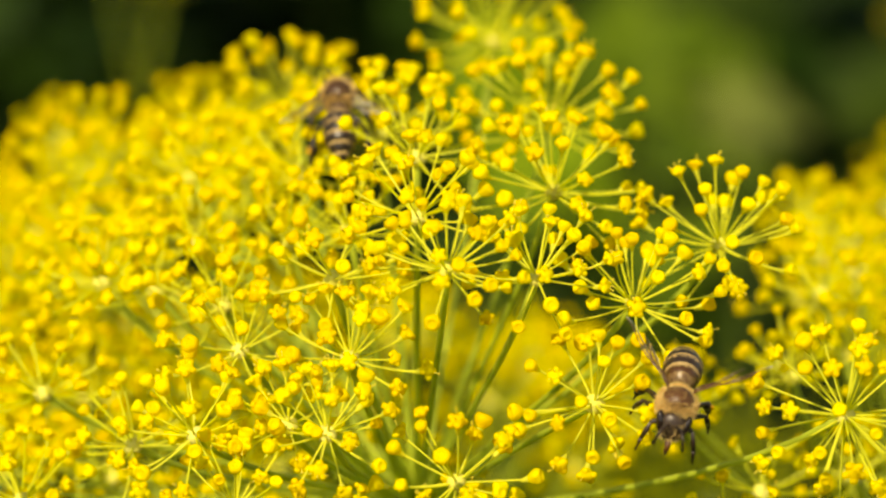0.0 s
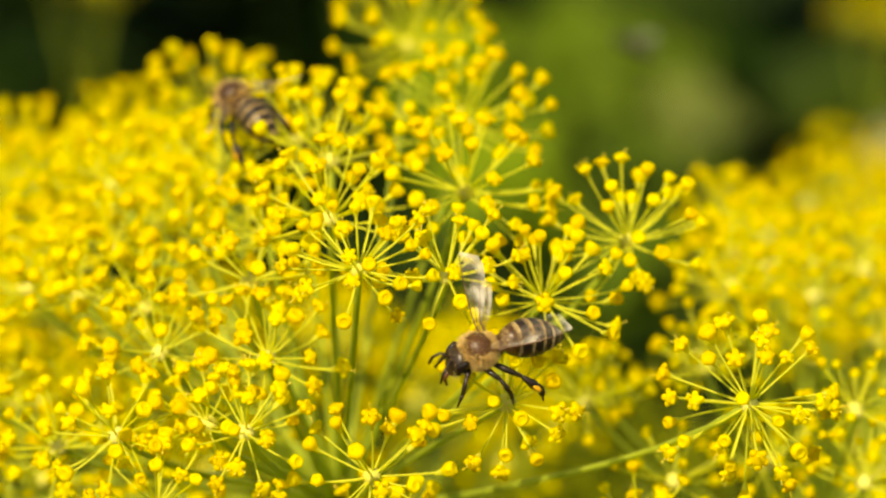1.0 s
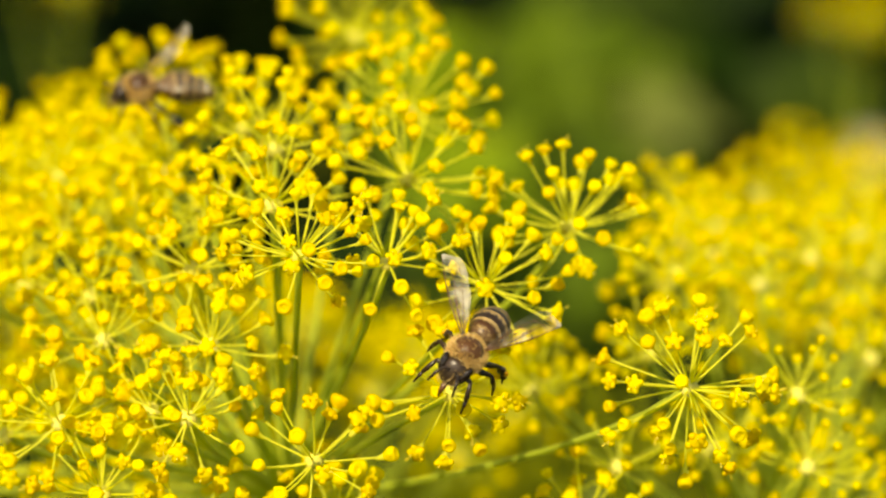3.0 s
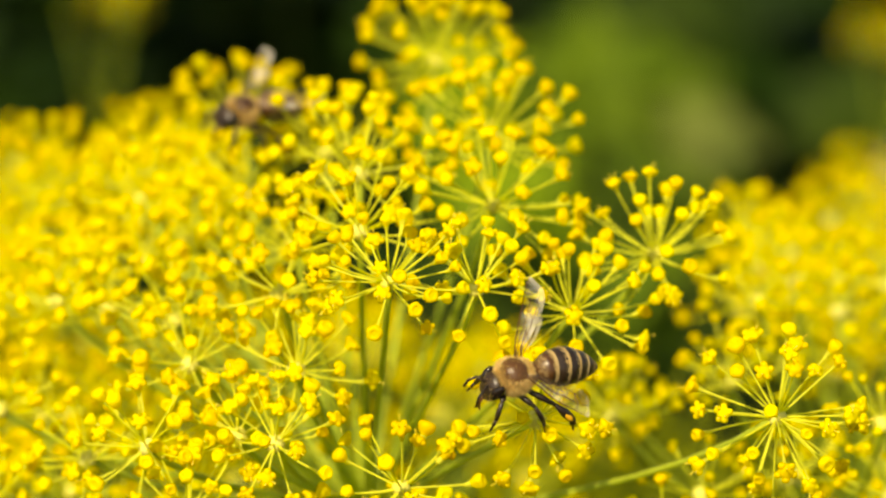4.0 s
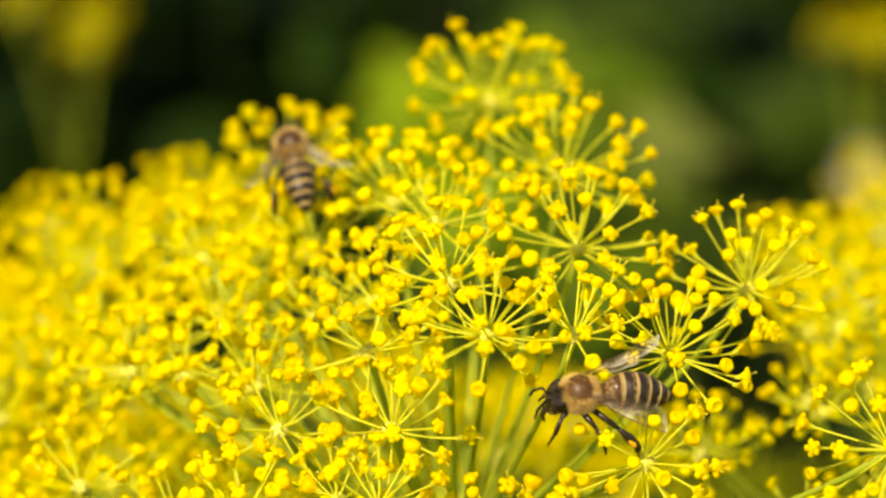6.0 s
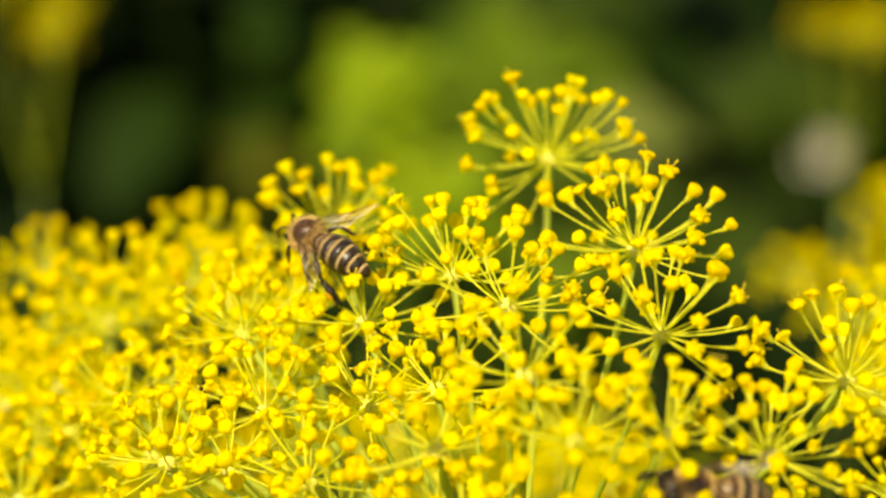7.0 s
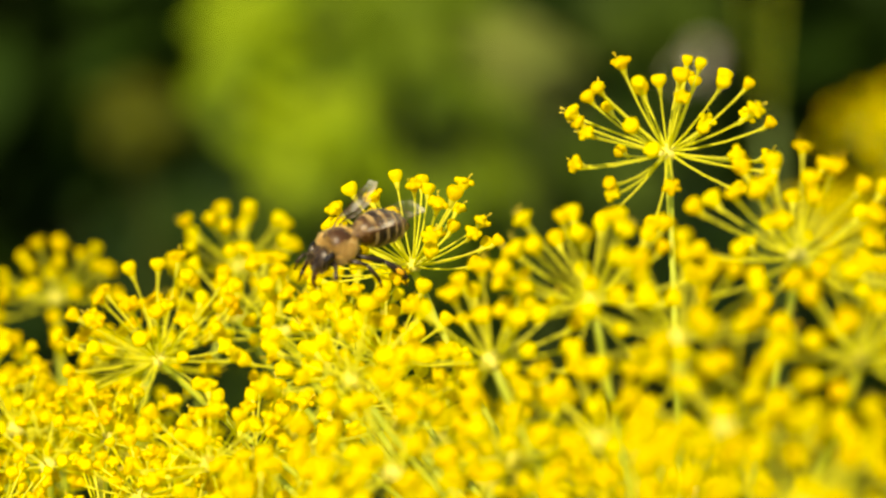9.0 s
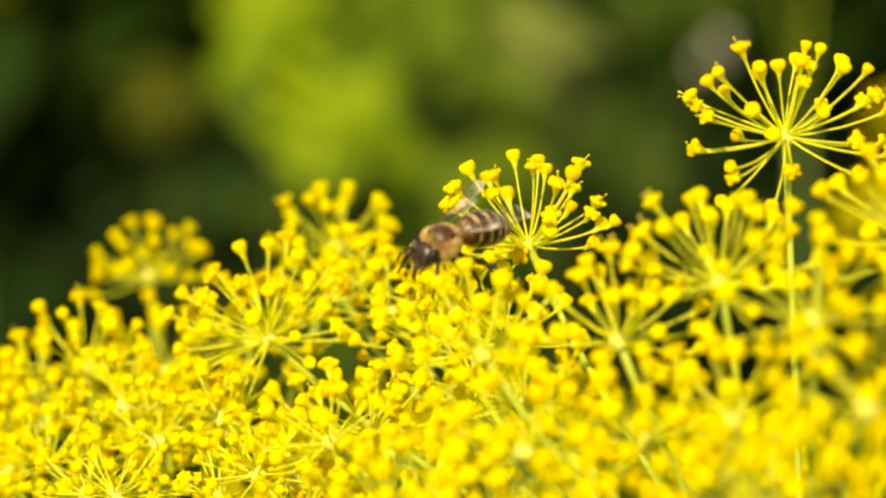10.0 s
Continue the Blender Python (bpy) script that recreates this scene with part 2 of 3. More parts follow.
for _ in range(3):
    bud = Shape()
    bud.lathe([(0.018, -0.09), (0.038, -0.045), (0.062, 0.0), (0.066, 0.026), (0.048, 0.054), (0.012, 0.064)], Matrix.Identity(4), 9, [0, 1, 1, 1, 1], wob=0.05, rng=mould_rng)
    BUD.append(bud)
MESHES = {id(s): s.mesh("floret", FLORET_MATS) for s in CLOSED + OPENED + BUD}


def umbellet(parent, hub, axis, radius, count, seed, single, open_share=0.45, spread=107.0, size=1.0, buds=False):
    """Pedicels that fan out from one hub, each with a floret at its end."""
    rng = random.Random(seed)
    base = frame_to(axis, hub, rng.uniform(0, 6.28))
    s = Shape()
    ends, stalks = [], []
    low = math.cos(radians(spread))
    for i in range(count):
        c = 1 - (i + 0.5) / count * (1 - low)
        th = math.acos(max(-1, min(1, c))) + rng.uniform(-0.10, 0.10)
        ph = i * 2.39996 + rng.uniform(-0.25, 0.25)
        length = radius * 0.92 * (rng.uniform(0.88, 1.10) if th > 0.5 else rng.uniform(0.86, 1.02))
        if rng.random() < 0.06:
            length *= rng.uniform(0.55, 0.8)
        way = Vector((math.sin(th) * math.cos(ph), math.sin(th) * math.sin(ph), math.cos(th)))
        lift = Vector((0, 0, 1))
        bow = rng.uniform(0.02, 0.12) * length
        side = Vector((rng.uniform(-1, 1), rng.uniform(-1, 1), 0)) * 0.03 * length
        pts = [way * length * u + lift * (bow * (u * u - u) * 2.2) + side * (u - u * u) * 3 for u in (0.03, 0.3, 0.6, 0.85, 1.0)]
        tip_way = (pts[-1] - pts[-2]).normalized() * 0.8 + lift * 0.35 * math.sin(th)
        tip_way.normalize()
        k = 0.85 + 0.3 * rng.random()
        if single:
            s = Shape()
        s.tube(pts, [0.0145 * k, 0.0105 * k, 0.0098 * k, 0.0106 * k, 0.0145 * k], 5, 0, False)
        stalks.append(s)
        if buds:
            mould = rng.choice(BUD)
        else:
            mould = rng.choice(OPENED) if rng.random() < open_share else rng.choice(CLOSED)
        scale = size * rng.uniform(0.72, 0.98)
        ends.append((mould, frame_to(tip_way, pts[-1] + tip_way * 0.10 * scale, rng.uniform(0, 6.28)) @ Matrix.Scale(scale, 4)))
    knob = Shape()
    knob.ball(Matrix.Identity(4), (0.095, 0.095, 0.08), 9, 6, 0, 0.12, rng)
    ob = part("umbellet", knob.mesh("hub", [HUB]), parent, m=in_metres(base))
    if single:
        for stalk in stalks:
            part("pedicel", stalk.mesh("pedicel", [PEDICEL]), ob)
        for mould, m in ends:
            part("floret", MESHES[id(mould)], ob, m=in_metres(m))
    else:
        tagged(part("pedicel_spray", s.mesh("pedicel_spray", [PEDICEL]), ob), kind="stuff")
        joined = Shape()
        for mould, m in ends:
            joined.merge(mould, m)
        tagged(part("floret_spray", joined.mesh("floret_spray", [PEDICEL, PETAL_FAR, ANTHER]), ob), kind="stuff")
    return ob


def ray(parent, base, hub, axis, thick=0.031, sag=0.0):
    """The stalk of an umbellet: it leaves the top of the stem and bends up into the umbellet's axis."""
    base, hub, axis = Vector(base), Vector(hub), Vector(axis).normalized()
    far = (hub - base).length
    first = ((hub - base).normalized() * 0.9 + Vector((0, 0, 0.1))) * far * 0.4
    last = (axis * 0.35 + (hub - base).normalized() * 0.65) * far * 0.3
    pts = []
    for i in range(9):
        t = i / 8
        a, b = (1 - t), t
        pts.append(base * a ** 3 + (base + first) * 3 * a * a * b + (hub - last) * 3 * a * b * b + hub * b ** 3 - Vector((0, 0, sag * 4 * a * b)))
    s = Shape()
    s.tube(pts, [thick * 1.5, thick * 1.25, thick * 1.1, thick, thick, thick, thick, thick * 1.05, thick * 1.3], 7)
    return part("ray", s.mesh("ray", [RAY]), parent)


UP = Vector((0, 0, 1))


def umbel(label, base, lean=(0, 0), stem_radius=0.22, group="dill umbels"):
    """An umbel on its stem, which runs down to the soil."""
    top = tagged(new("dill_umbel"), label=label, category="flower", group=group)
    s = Shape()
    b = Vector(base)
    foot = Vector((b.x + lean[0], b.y + lean[1], -1))
    pts = [foot, between(foot, b, 0.35) + Vector((lean[0] * 0.1, 0.4, 0)), between(foot, b, 0.7) - Vector((0.3, lean[1] * 0.05, 0)), between(foot, b, 0.93), b]
    s.tube(pts, [stem_radius * 1.7, stem_radius * 1.4, stem_radius * 1.15, stem_radius, stem_radius * 1.1], 10)
    part("stem", s.mesh("stem", [STEM]), top)
    return top


def grow(top, base, hub, radius, count, seed, single=False, open_share=0.45, lean=0.32, upright=0.8, spread=107.0, size=1.0, buds=False, tip=None, sag=0.0, thick=0.031):
    hub = Vector(hub)
    if hub.y < -7.5 and lean == 0.32:
        lean, upright = 0.68, 0.6
    axis = ((hub - Vector(base)).normalized() * lean + UP * upright).normalized()
    if tip:
        axis = (axis + Vector(tip)).normalized()
    stalk = ray(top, base, hub, axis, thick, sag)
    return umbellet(top, hub, axis, radius, count, seed, single, open_share, spread, size, buds), stalk


# ---- the main umbel ----
MAIN = (-0.32, -5.1, 92.4)
main = umbel("large bright yellow dill umbel in full flower with many umbellets", MAIN, (1.5, 4.0))
grow(main, MAIN, (3.61, -9.77, 95.85), 0.78, 36, 11, True, tip=(-0.25, -0.85, -0.22), sag=0.3, spread=110.0)
beside_bee = grow(main, MAIN, (1.43, -9.61, 95.70), 0.64, 24, 12, True, tip=(-0.22, -0.85, -0.30), spread=108.0)
grow(main, MAIN, (0.19, -10.09, 95.13), 0.66, 20, 13, True)
grow(main, MAIN, (2.50, -7.13, 96.39), 0.78, 31, 14, True, tip=(-0.12, -0.2, 0))
grow(main, MAIN, (1.70, -8.45, 96.28), 0.74, 28, 15, True)
grow(main, MAIN, (0.90, -6.78, 96.71), 0.80, 32, 16, True, tip=(0, -0.1, 0))
grow(main, MAIN, (0.01, -9.70, 97.00), 0.65, 32, 17, True, size=0.92)
grow(main, MAIN, (0.80, -9.00, 96.70), 0.63, 22, 18, True, size=0.95)
grow(main, MAIN, (-1.08, -8.14, 96.23), 0.66, 20, 19, True)
grow(main, MAIN, (-0.87, -8.75, 95.70), 0.66, 20, 20, True)
grow(main, MAIN, (-1.92, -8.28, 95.52), 0.66, 20, 21, True)
grow(main, MAIN, (-0.99, -9.85, 95.42), 0.60, 20, 22, True)
grow(main, MAIN, (0.15, -1.30, 96.36), 0.93, 40, 23, True, 0.35, spread=109.0, tip=(-0.08, -0.30, 0), size=0.9)
under_bee = grow(main, MAIN, (-2.05, -0.54, 95.20), 0.80, 36, 24, True, spread=103.0)
grow(main, MAIN, (-0.87, -4.30, 96.31), 0.80, 32, 25, True)
grow(main, MAIN, (0.84, -4.20, 96.50), 0.86, 34, 26, True)
grow(main, MAIN, (-4.48, 1.25, 93.66), 0.93, 44, 27, True, spread=112.0, tip=(-0.25, -0.35, 0))
grow(main, MAIN, (-0.43, -6.30, 96.80), 0.74, 24, 28)
grow(main, MAIN, (-0.33, -8.15, 96.90), 0.70, 24, 29)
grow(main, MAIN, (-2.21, -9.52, 95.19), 0.66, 20, 30)
grow(main, MAIN, (-1.37, -9.43, 95.30), 0.58, 18, 31)
grow(main, MAIN, (-1.79, -9.91, 94.66), 0.66, 20, 32)
grow(main, MAIN, (-2.20, -7.00, 95.45), 0.66, 20, 33)
grow(main, MAIN, (-1.70, -4.20, 95.80), 0.74, 24, 34)
near_bee = grow(main, MAIN, (-2.85, -3.70, 95.50), 0.74, 24, 35)
grow(main, MAIN, (-1.68, -5.72, 95.60), 0.70, 22, 36)
grow(main, MAIN, (-2.62, -5.30, 95.38), 0.68, 22, 37)
grow(main, MAIN, (-3.73, -4.37, 94.53), 0.68, 22, 38)
grow(main, MAIN, (-2.92, -6.30, 95.28), 0.66, 20, 39)
grow(main, MAIN, (-3.49, -5.96, 95.18), 0.66, 20, 40)
grow(main, MAIN, (-3.92, -7.06, 94.44), 0.66, 20, 41)
grow(main, MAIN, (-1.05, -6.30, 96.00), 0.68, 22, 42)
grow(main, MAIN, (-4.08, -2.78, 94.42), 0.70, 22, 43)
grow(main, MAIN, (-0.93, -9.95, 94.25), 0.62, 18, 44)
grow(main, MAIN, (0.35, -9.00, 94.00), 0.62, 18, 45)
grow(main, MAIN, (-3.27, 1.89, 93.55), 0.68, 22, 46)
grow(main, MAIN, (-2.95, 0.64, 93.71), 0.68, 22, 47)
grow(main, MAIN, (-3.69, 3.09, 93.25), 0.68, 22, 48)
grow(main, MAIN, (-2.70, 1.01, 93.88), 0.68, 22, 49)
grow(main, MAIN, (-2.65, -0.63, 93.85), 0.68, 22, 50)
fill_rng = random.Random(5)
taken = [c.matrix_basis.translation / CM for c in main.children if c.name.startswith("umbellet")]
tries = 0
while len(taken) < 62 and tries < 900:
    tries += 1
    x, y = fill_rng.uniform(-6.0, -2.4), fill_rng.uniform(-8.5, -1.0)
    z = 96.3 - 0.115 * (x - 0.4) ** 2 - 0.02 * (y + 6) ** 2 - fill_rng.uniform(0, 0.5)
    p = Vector((x, y, z))
    if min((p.xy - q.xy).length for q in taken) > 0.86:
        taken.append(p)
        grow(main, MAIN, p, 0.68, 21, 100 + tries)

# ---- the lower umbel beside it ----
LOW = (4.7, -2.4, 90.6)
lower = umbel("smaller dill umbel with small round yellow buds, lower down", LOW, (-1.0, 3.0), 0.18)
for n, hub in enumerate(((4.81, -7.05, 94.67), (4.93, -7.29, 94.0), (5.89, -2.95, 93.4), (3.08, -6.76, 93.7), (2.32, -3.62, 93.3))):
    grow(lower, LOW, hub, 0.58, 15, 200 + n, size=0.8, buds=n in (0, 1, 3))
for n, hub in enumerate(((2.71, -8.6, 93.95), (3.4, -5.0, 94.2), (2.2, -5.1, 93.8), (5.3, -6.0, 92.9), (6.8, -5.4, 92.6), (4.1, -4.2, 92.8), (5.4, -4.0, 92.6), (7.2, -3.4, 92.8), (4.2, -1.9, 93.2),
                         (7.0, 0.0, 92.4), (6.0, 1.0, 92.0), (8.0, -2.0, 92.6), (8.0, 1.8, 91.5), (5.0, 2.2, 91.4))):
    grow(lower, LOW, hub, 0.62, 18, 220 + n, size=0.9, buds=n in (1, 3))


# ---- umbels further back ----
def far_umbel(label, centre, radius, count, seed, height=5.0, lean=(0, 2), bend=0.06, stem=0.2):
    rng = random.Random(seed)
    c = Vector(centre)
    base = (c.x, c.y, c.z - height)
    top = umbel(label, base, lean, stem)
    for i in range(count):
        r, w = radius * math.sqrt((i + 0.5) / count), i * 2.39996 + rng.uniform(-0.3, 0.3)
        hub = (c.x + r * math.cos(w), c.y + r * math.sin(w), c.z - bend * r * r + rng.uniform(-0.3, 0.3))
        grow(top, base, hub, rng.uniform(0.65, 0.85), 19, seed * 50 + i)


BACK = (-5.6, 2.6, 89.0)
back = umbel("yellow dill umbel of small florets behind the main one", BACK, (0.5, 2.0), 0.18)
grow(back, BACK, (-3.60, 5.45, 92.80), 0.72, 22, 301)
grow(back, BACK, (-5.63, 7.66, 91.68), 0.66, 22, 302)
grow(back, BACK, (-6.31, 3.02, 92.70), 0.70, 20, 303)
grow(back, BACK, (-6.64, 0.88, 92.70), 0.60, 20, 304, size=0.85)
grow(back, BACK, (-6.28, -0.18, 92.85), 0.56, 20, 305, size=0.8)
grow(back, BACK, (-5.06, -1.21, 93.20), 0.56, 20, 306, size=0.8)
grow(back, BACK, (-5.50, 2.10, 92.30), 0.62, 20, 307, size=0.85)
grow(back, BACK, (-5.60, 0.70, 92.90), 0.58, 20, 308, size=0.8)
grow(back, BACK, (-7.10, 2.00, 92.10), 0.62, 20, 309, size=0.85)
grow(back, BACK, (-5.60, -1.60, 92.40), 0.58, 20, 310, size=0.8)
grow(back, BACK, (-4.60, 3.60, 92.60), 0.66, 20, 311)
grow(back, BACK, (-4.40, -0.40, 92.90), 0.60, 20, 312, size=0.85)
grow(back, BACK, (-6.90, -1.00, 92.00), 0.60, 20, 313, size=0.85)
grow(back, BACK, (-5.20, -2.40, 93.20), 0.58, 24, 314, size=0.75)
grow(back, BACK, (-4.70, -1.60, 93.60), 0.58, 24, 315, size=0.75)
grow(back, BACK, (-6.00, -1.00, 93.20), 0.58, 24, 316, size=0.75)
grow(back, BACK, (-5.00, 0.50, 93.20), 0.58, 24, 317, size=0.75)
grow(back, BACK, (-5.90, 1.60, 92.90), 0.60, 22, 318, size=0.8)
far_umbel("dill umbel in yellow flower standing behind and below", (8.23, 19.05, 87.13), 4.1, 10, 32, 5.0)
SIDE = (6.2, 4.2, 87.6)
side = umbel("thin dill umbel with scattered yellow florets, out of focus", SIDE, (1.0, 3.0), 0.17)
for n, hub in enumerate(((3.9, 1.6, 93.3), (4.5, 3.4, 92.5), (5.5, 2.4, 92.5), (3.7, -0.6, 93.3), (5.1, 5.4, 92.2), (6.2, 7.3, 91.3),
                         (4.4, 1.3, 92.7), (6.9, 9.2, 90.9), (6.6, 4.2, 91.8), (5.2, 2.2, 92.1), (5.9, 2.2, 92.0), (6.6, 0.2, 92.2))):
    grow(side, SIDE, hub, 0.64, 17, 700 + n, size=0.95)
NEXT = (5.6, -1.0, 89.6)
beside = umbel("airy dill umbel with scattered yellow florets beside the main one", NEXT, (0.6, 2.5), 0.17)
for n, hub in enumerate(((3.71, -3.87, 94.66), (5.29, -1.44, 93.97), (4.80, -0.68, 93.73), (4.18, -2.19, 94.29), (6.21, 1.32, 92.77), (6.06, 1.48, 93.17), (3.83, -1.60, 94.15), (6.17, -2.68, 93.52), (4.67, -2.49, 94.05), (5.47, -1.72, 93.24), (4.08, -5.90, 93.56))):
    grow(beside, NEXT, hub, 0.60, 14, 740 + n, size=0.82, open_share=0.3)
grow(beside, NEXT, (3.40, -3.63, 93.74), 0.46, 15, 760, size=0.9, buds=True, spread=118.0)
far_umbel("yellow dill umbel out behind the others", (12.6, 41.0, 80.0), 5.0, 16, 33, 5.0)
far_umbel("dill umbel in yellow flower close behind, out of focus", (8.6, 14.0, 87.8), 4.4, 8, 38, 5.0)
far_umbel("yellow dill umbel below the dome of the main one", (-3.4, -3.8, 92.8), 3.6, 30, 39, 4.0, bend=0.12)
far_umbel("yellow dill umbel below the dome of the main one", (-6.31, 3.14, 91.76), 2.4, 16, 40, 4.0)
far_umbel("yellow dill umbel low down under the main one", (-1.6, 6.5, 89.3), 4.0, 26, 36, 5.0)
far_umbel("distant yellow dill umbel among green leaves", (-10.5, 62.0, 77.5), 2.0, 3, 34, 5.0, stem=0.04)
far_umbel("distant yellow dill umbel over dark foliage", (11.6, 70.0, 74.0), 1.3, 3, 35, 5.0, stem=0.08)


def thread_leaf(s, foot, way, length, rng):
    """A dill leaf: a rib that forks twice into soft threads."""
    way = Vector(way).normalized()
    tip = foot + way * length
    s.tube([foot, between(foot, tip, 0.5) + Vector((0, 0, 0.08 * length)), tip], [0.045, 0.035, 0.02], 4, 0, False)
    for i in range(9):
        u = 0.2 + 0.09 * i
        at = between(foot, tip, u) + Vector((0, 0, 0.3 * length * u * (1 - u)))
        for side in (-1, 1):
            out = way.cross(UP) * side + way * 0.7 + Vector((rng.uniform(-0.3, 0.3), rng.uniform(-0.3, 0.3), rng.uniform(0, 0.6)))
            end = at + out.normalized() * length * 0.42 * (1.15 - u) * rng.uniform(0.8, 1.2)
            s.tube([at, end], [0.022, 0.012], 3, 0, False)
            for k in (0.35, 0.6, 0.85):
                p = between(at, end, k)
                fork = p + (out + Vector((rng.uniform(-1, 1), rng.uniform(-1, 1), rng.uniform(-0.2, 0.9)))).normalized() * length * 0.14
                s.tube([p, fork], [0.016, 0.010], 3, 0, False)


def dill_plant(label, foot, top, spread, leaves, seed):
    """A young dill plant in leaf: a stem and feathery leaves round its top."""
    rng = random.Random(seed)
    ob = tagged(new("dill_plant"), label=label, category="plant", group="young dill plants")
    f, t = Vector(foot), Vector(top)
    s = Shape()
    s.tube([f, between(f, t, 0.6) + Vector((0.4, 0, 0)), t], [0.3, 0.22, 0.1], 8)
    part("stem", s.mesh("stem", [STEM]), ob)
    fronds = Shape()
    for i in range(leaves):
        w = i * 2.39996 + rng.uniform(-0.3, 0.3)
        at = between(f, t, rng.uniform(0.90, 1.0))
        thread_leaf(fronds, at, (math.cos(w), math.sin(w), rng.uniform(0.1, 0.9)), spread * rng.uniform(0.7, 1.1), rng)
    tagged(part("fronds", fronds.mesh("fronds", [THREAD]), ob, "feathery yellow-green thread leaves"), kind="stuff")


dill_plant("young dill plant with feathery yellow-green leaves under the flowers", (3.0, 9.5, -1), (3.2, 8.6, 86.6), 4.0, 46, 801)
dill_plant("young dill plant with feathery yellow-green leaves under the flowers", (6.0, 6.0, -1), (5.6, 5.6, 86.2), 4.0, 46, 802)
dill_plant("young dill plant with feathery yellow-green leaves under the flowers", (0.0, 8.0, -1), (0.2, 8.2, 86.8), 3.6, 40, 803)


# ---- leafy plants behind ----
def leaf_blade(s, m, length, width, rng, slot=0):
    """A broad leaf with a folded midrib and a wavy rim; the tip lies along x."""
    rows = []
    for i in range(6):
        t = i / 5
        w = width * math.sin(math.pi * min(t * 0.92 + 0.06, 1.0)) ** 0.8 * 0.5
        droop = -0.25 * length * t * t
        wave = rng.uniform(-0.05, 0.05) * width
        rows.append([Vector((length * t, -w, droop + 0.22 * w + wave)), Vector((length * t, 0, droop)), Vector((length * t, w, droop + 0.22 * w - wave))])
    verts = [m @ v for row in rows for v in row]
    faces = []
    for i in range(5):
        for k in range(2):
            a = i * 3 + k
            faces.append((a, a + 1, a + 4, a + 3))
    s.add(verts, faces, slot)


def leafy_plant(label, foot, height, spread, leaves, length, seed, mats, crown=None, tilt=0.0, tight=False):
    """A plant with a few stems and many broad leaves; crown: the middle of its leaves."""
    rng = random.Random(seed)
    ob = tagged(new("garden_plant"), label=label, category="plant", group="leafy plants behind")
    f = Vector(foot)
    mid = Vector(crown) if crown else f + Vector((0, 0, height * 0.7))
    s = Shape()
    leaf = Shape()
    for i in range(max(4, leaves // 12)):
        w = rng.uniform(0, 6.28)
        end = mid + Vector((math.cos(w), math.sin(w), rng.uniform(-0.6, 0.7))) * spread * rng.uniform(0.3, 0.9)
        knee = between(f, end, 0.6) + Vector((rng.uniform(-1, 1), rng.uniform(-1, 1), 2))
        s = Shape()
        s.tube([f + Vector((rng.uniform(-2, 2), rng.uniform(-2, 2), -1)), knee, end], [0.3, 0.2, 0.1], 6)
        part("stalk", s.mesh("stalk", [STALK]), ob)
        for j in range(12):
            u = rng.uniform(0.25, 1.0)
            at = between(knee, end, (u - 0.25) / 0.75) if rng.random() < 0.75 else between(f, knee, u)
            if tight:
                at = mid + Vector((rng.uniform(-1, 1) * 1.3, rng.uniform(-1, 1), rng.uniform(-0.7, 0.7))) * spread
            yaw, pitch = rng.uniform(0, 6.28), rng.uniform(-0.5, 0.5)
            m = Matrix.Translation(at) @ Matrix.Rotation(tilt, 4, "X") @ Matrix.Rotation(yaw, 4, "Z") @ Matrix.Rotation(pitch, 4, "Y") @ Matrix.Rotation(rng.uniform(-0.5, 0.5), 4, "X")
            leaf_blade(leaf, m, length * rng.uniform(0.6, 1.15), length * rng.uniform(0.45, 0.75), rng)
    tagged(part("foliage", leaf.mesh("foliage", mats), ob), kind="stuff")
    return ob


# bright clumps: how far each stands in the sun is in its leaf colour
leafy_plant("light green broad-leaved plant with sunlight put into its leaf colour", (-2.0, 104, 0), 62, 0.9, 36, 2.2, 41, [LEAF], (-2.0, 101, 61.6), 0.8, True)
leafy_plant("light green broad-leaved plant with sunlight put into its leaf colour", (0.4, 104, 0), 58, 0.9, 36, 2.2, 53, [LEAF], (0.5, 99.5, 58.2), 0.8, True)
leafy_plant("mid-green broad-leaved plant with half sun put into its leaf colour", (3.4, 112, 0), 58, 1.2, 24, 2.6, 51, [LEAF_HALF_SUN], (3.6, 104, 60.8), 0.8, True)
leafy_plant("mid-green broad-leaved plant with half sun put into its leaf colour", (2.0, 107, 0), 58, 3.2, 36, 4.0, 42, [LEAF_HALF_SUN], (1.5, 106, 55.8), 0.75)
leafy_plant("light green plant with a few large leaves coloured as if sunlit", (7.6, 98, 0), 62, 0.55, 24, 1.7, 43, [LEAF_PALE], (7.7, 101, 59.8), 0.95, True)
leafy_plant("mid-green broad-leaved plant with half sun put into its leaf colour", (4.6, 122, 0), 55, 4.0, 36, 4.5, 44, [LEAF_HALF_SUN], (4.6, 121, 54), 0.75)
leafy_plant("mid-green broad-leaved plant with half sun put into its leaf colour", (5.0, 150, 0), 55, 7, 60, 5.0, 45, [LEAF_HALF_SUN], (5.5, 150, 47), 0.75)
leafy_plant("olive green plant with leaves coloured as if half in the shade", (-7.0, 112, 0), 55, 0.5, 24, 1.6, 46, [LEAF_OLIVE], (-5.8, 101, 59.0), 0.5, True)
# dimmer clumps, half shaded by their leaf colour alone
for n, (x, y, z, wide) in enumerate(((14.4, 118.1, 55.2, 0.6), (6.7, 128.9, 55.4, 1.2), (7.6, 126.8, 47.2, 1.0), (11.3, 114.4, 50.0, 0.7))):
    leafy_plant("green broad-leaved plant with half shade put into its leaf colour", (x, y + 6, 0), 58, wide, 24, 2.6, 140 + n, [LEAF_HALF_SHADE], (x, y, z), 0.8, True)
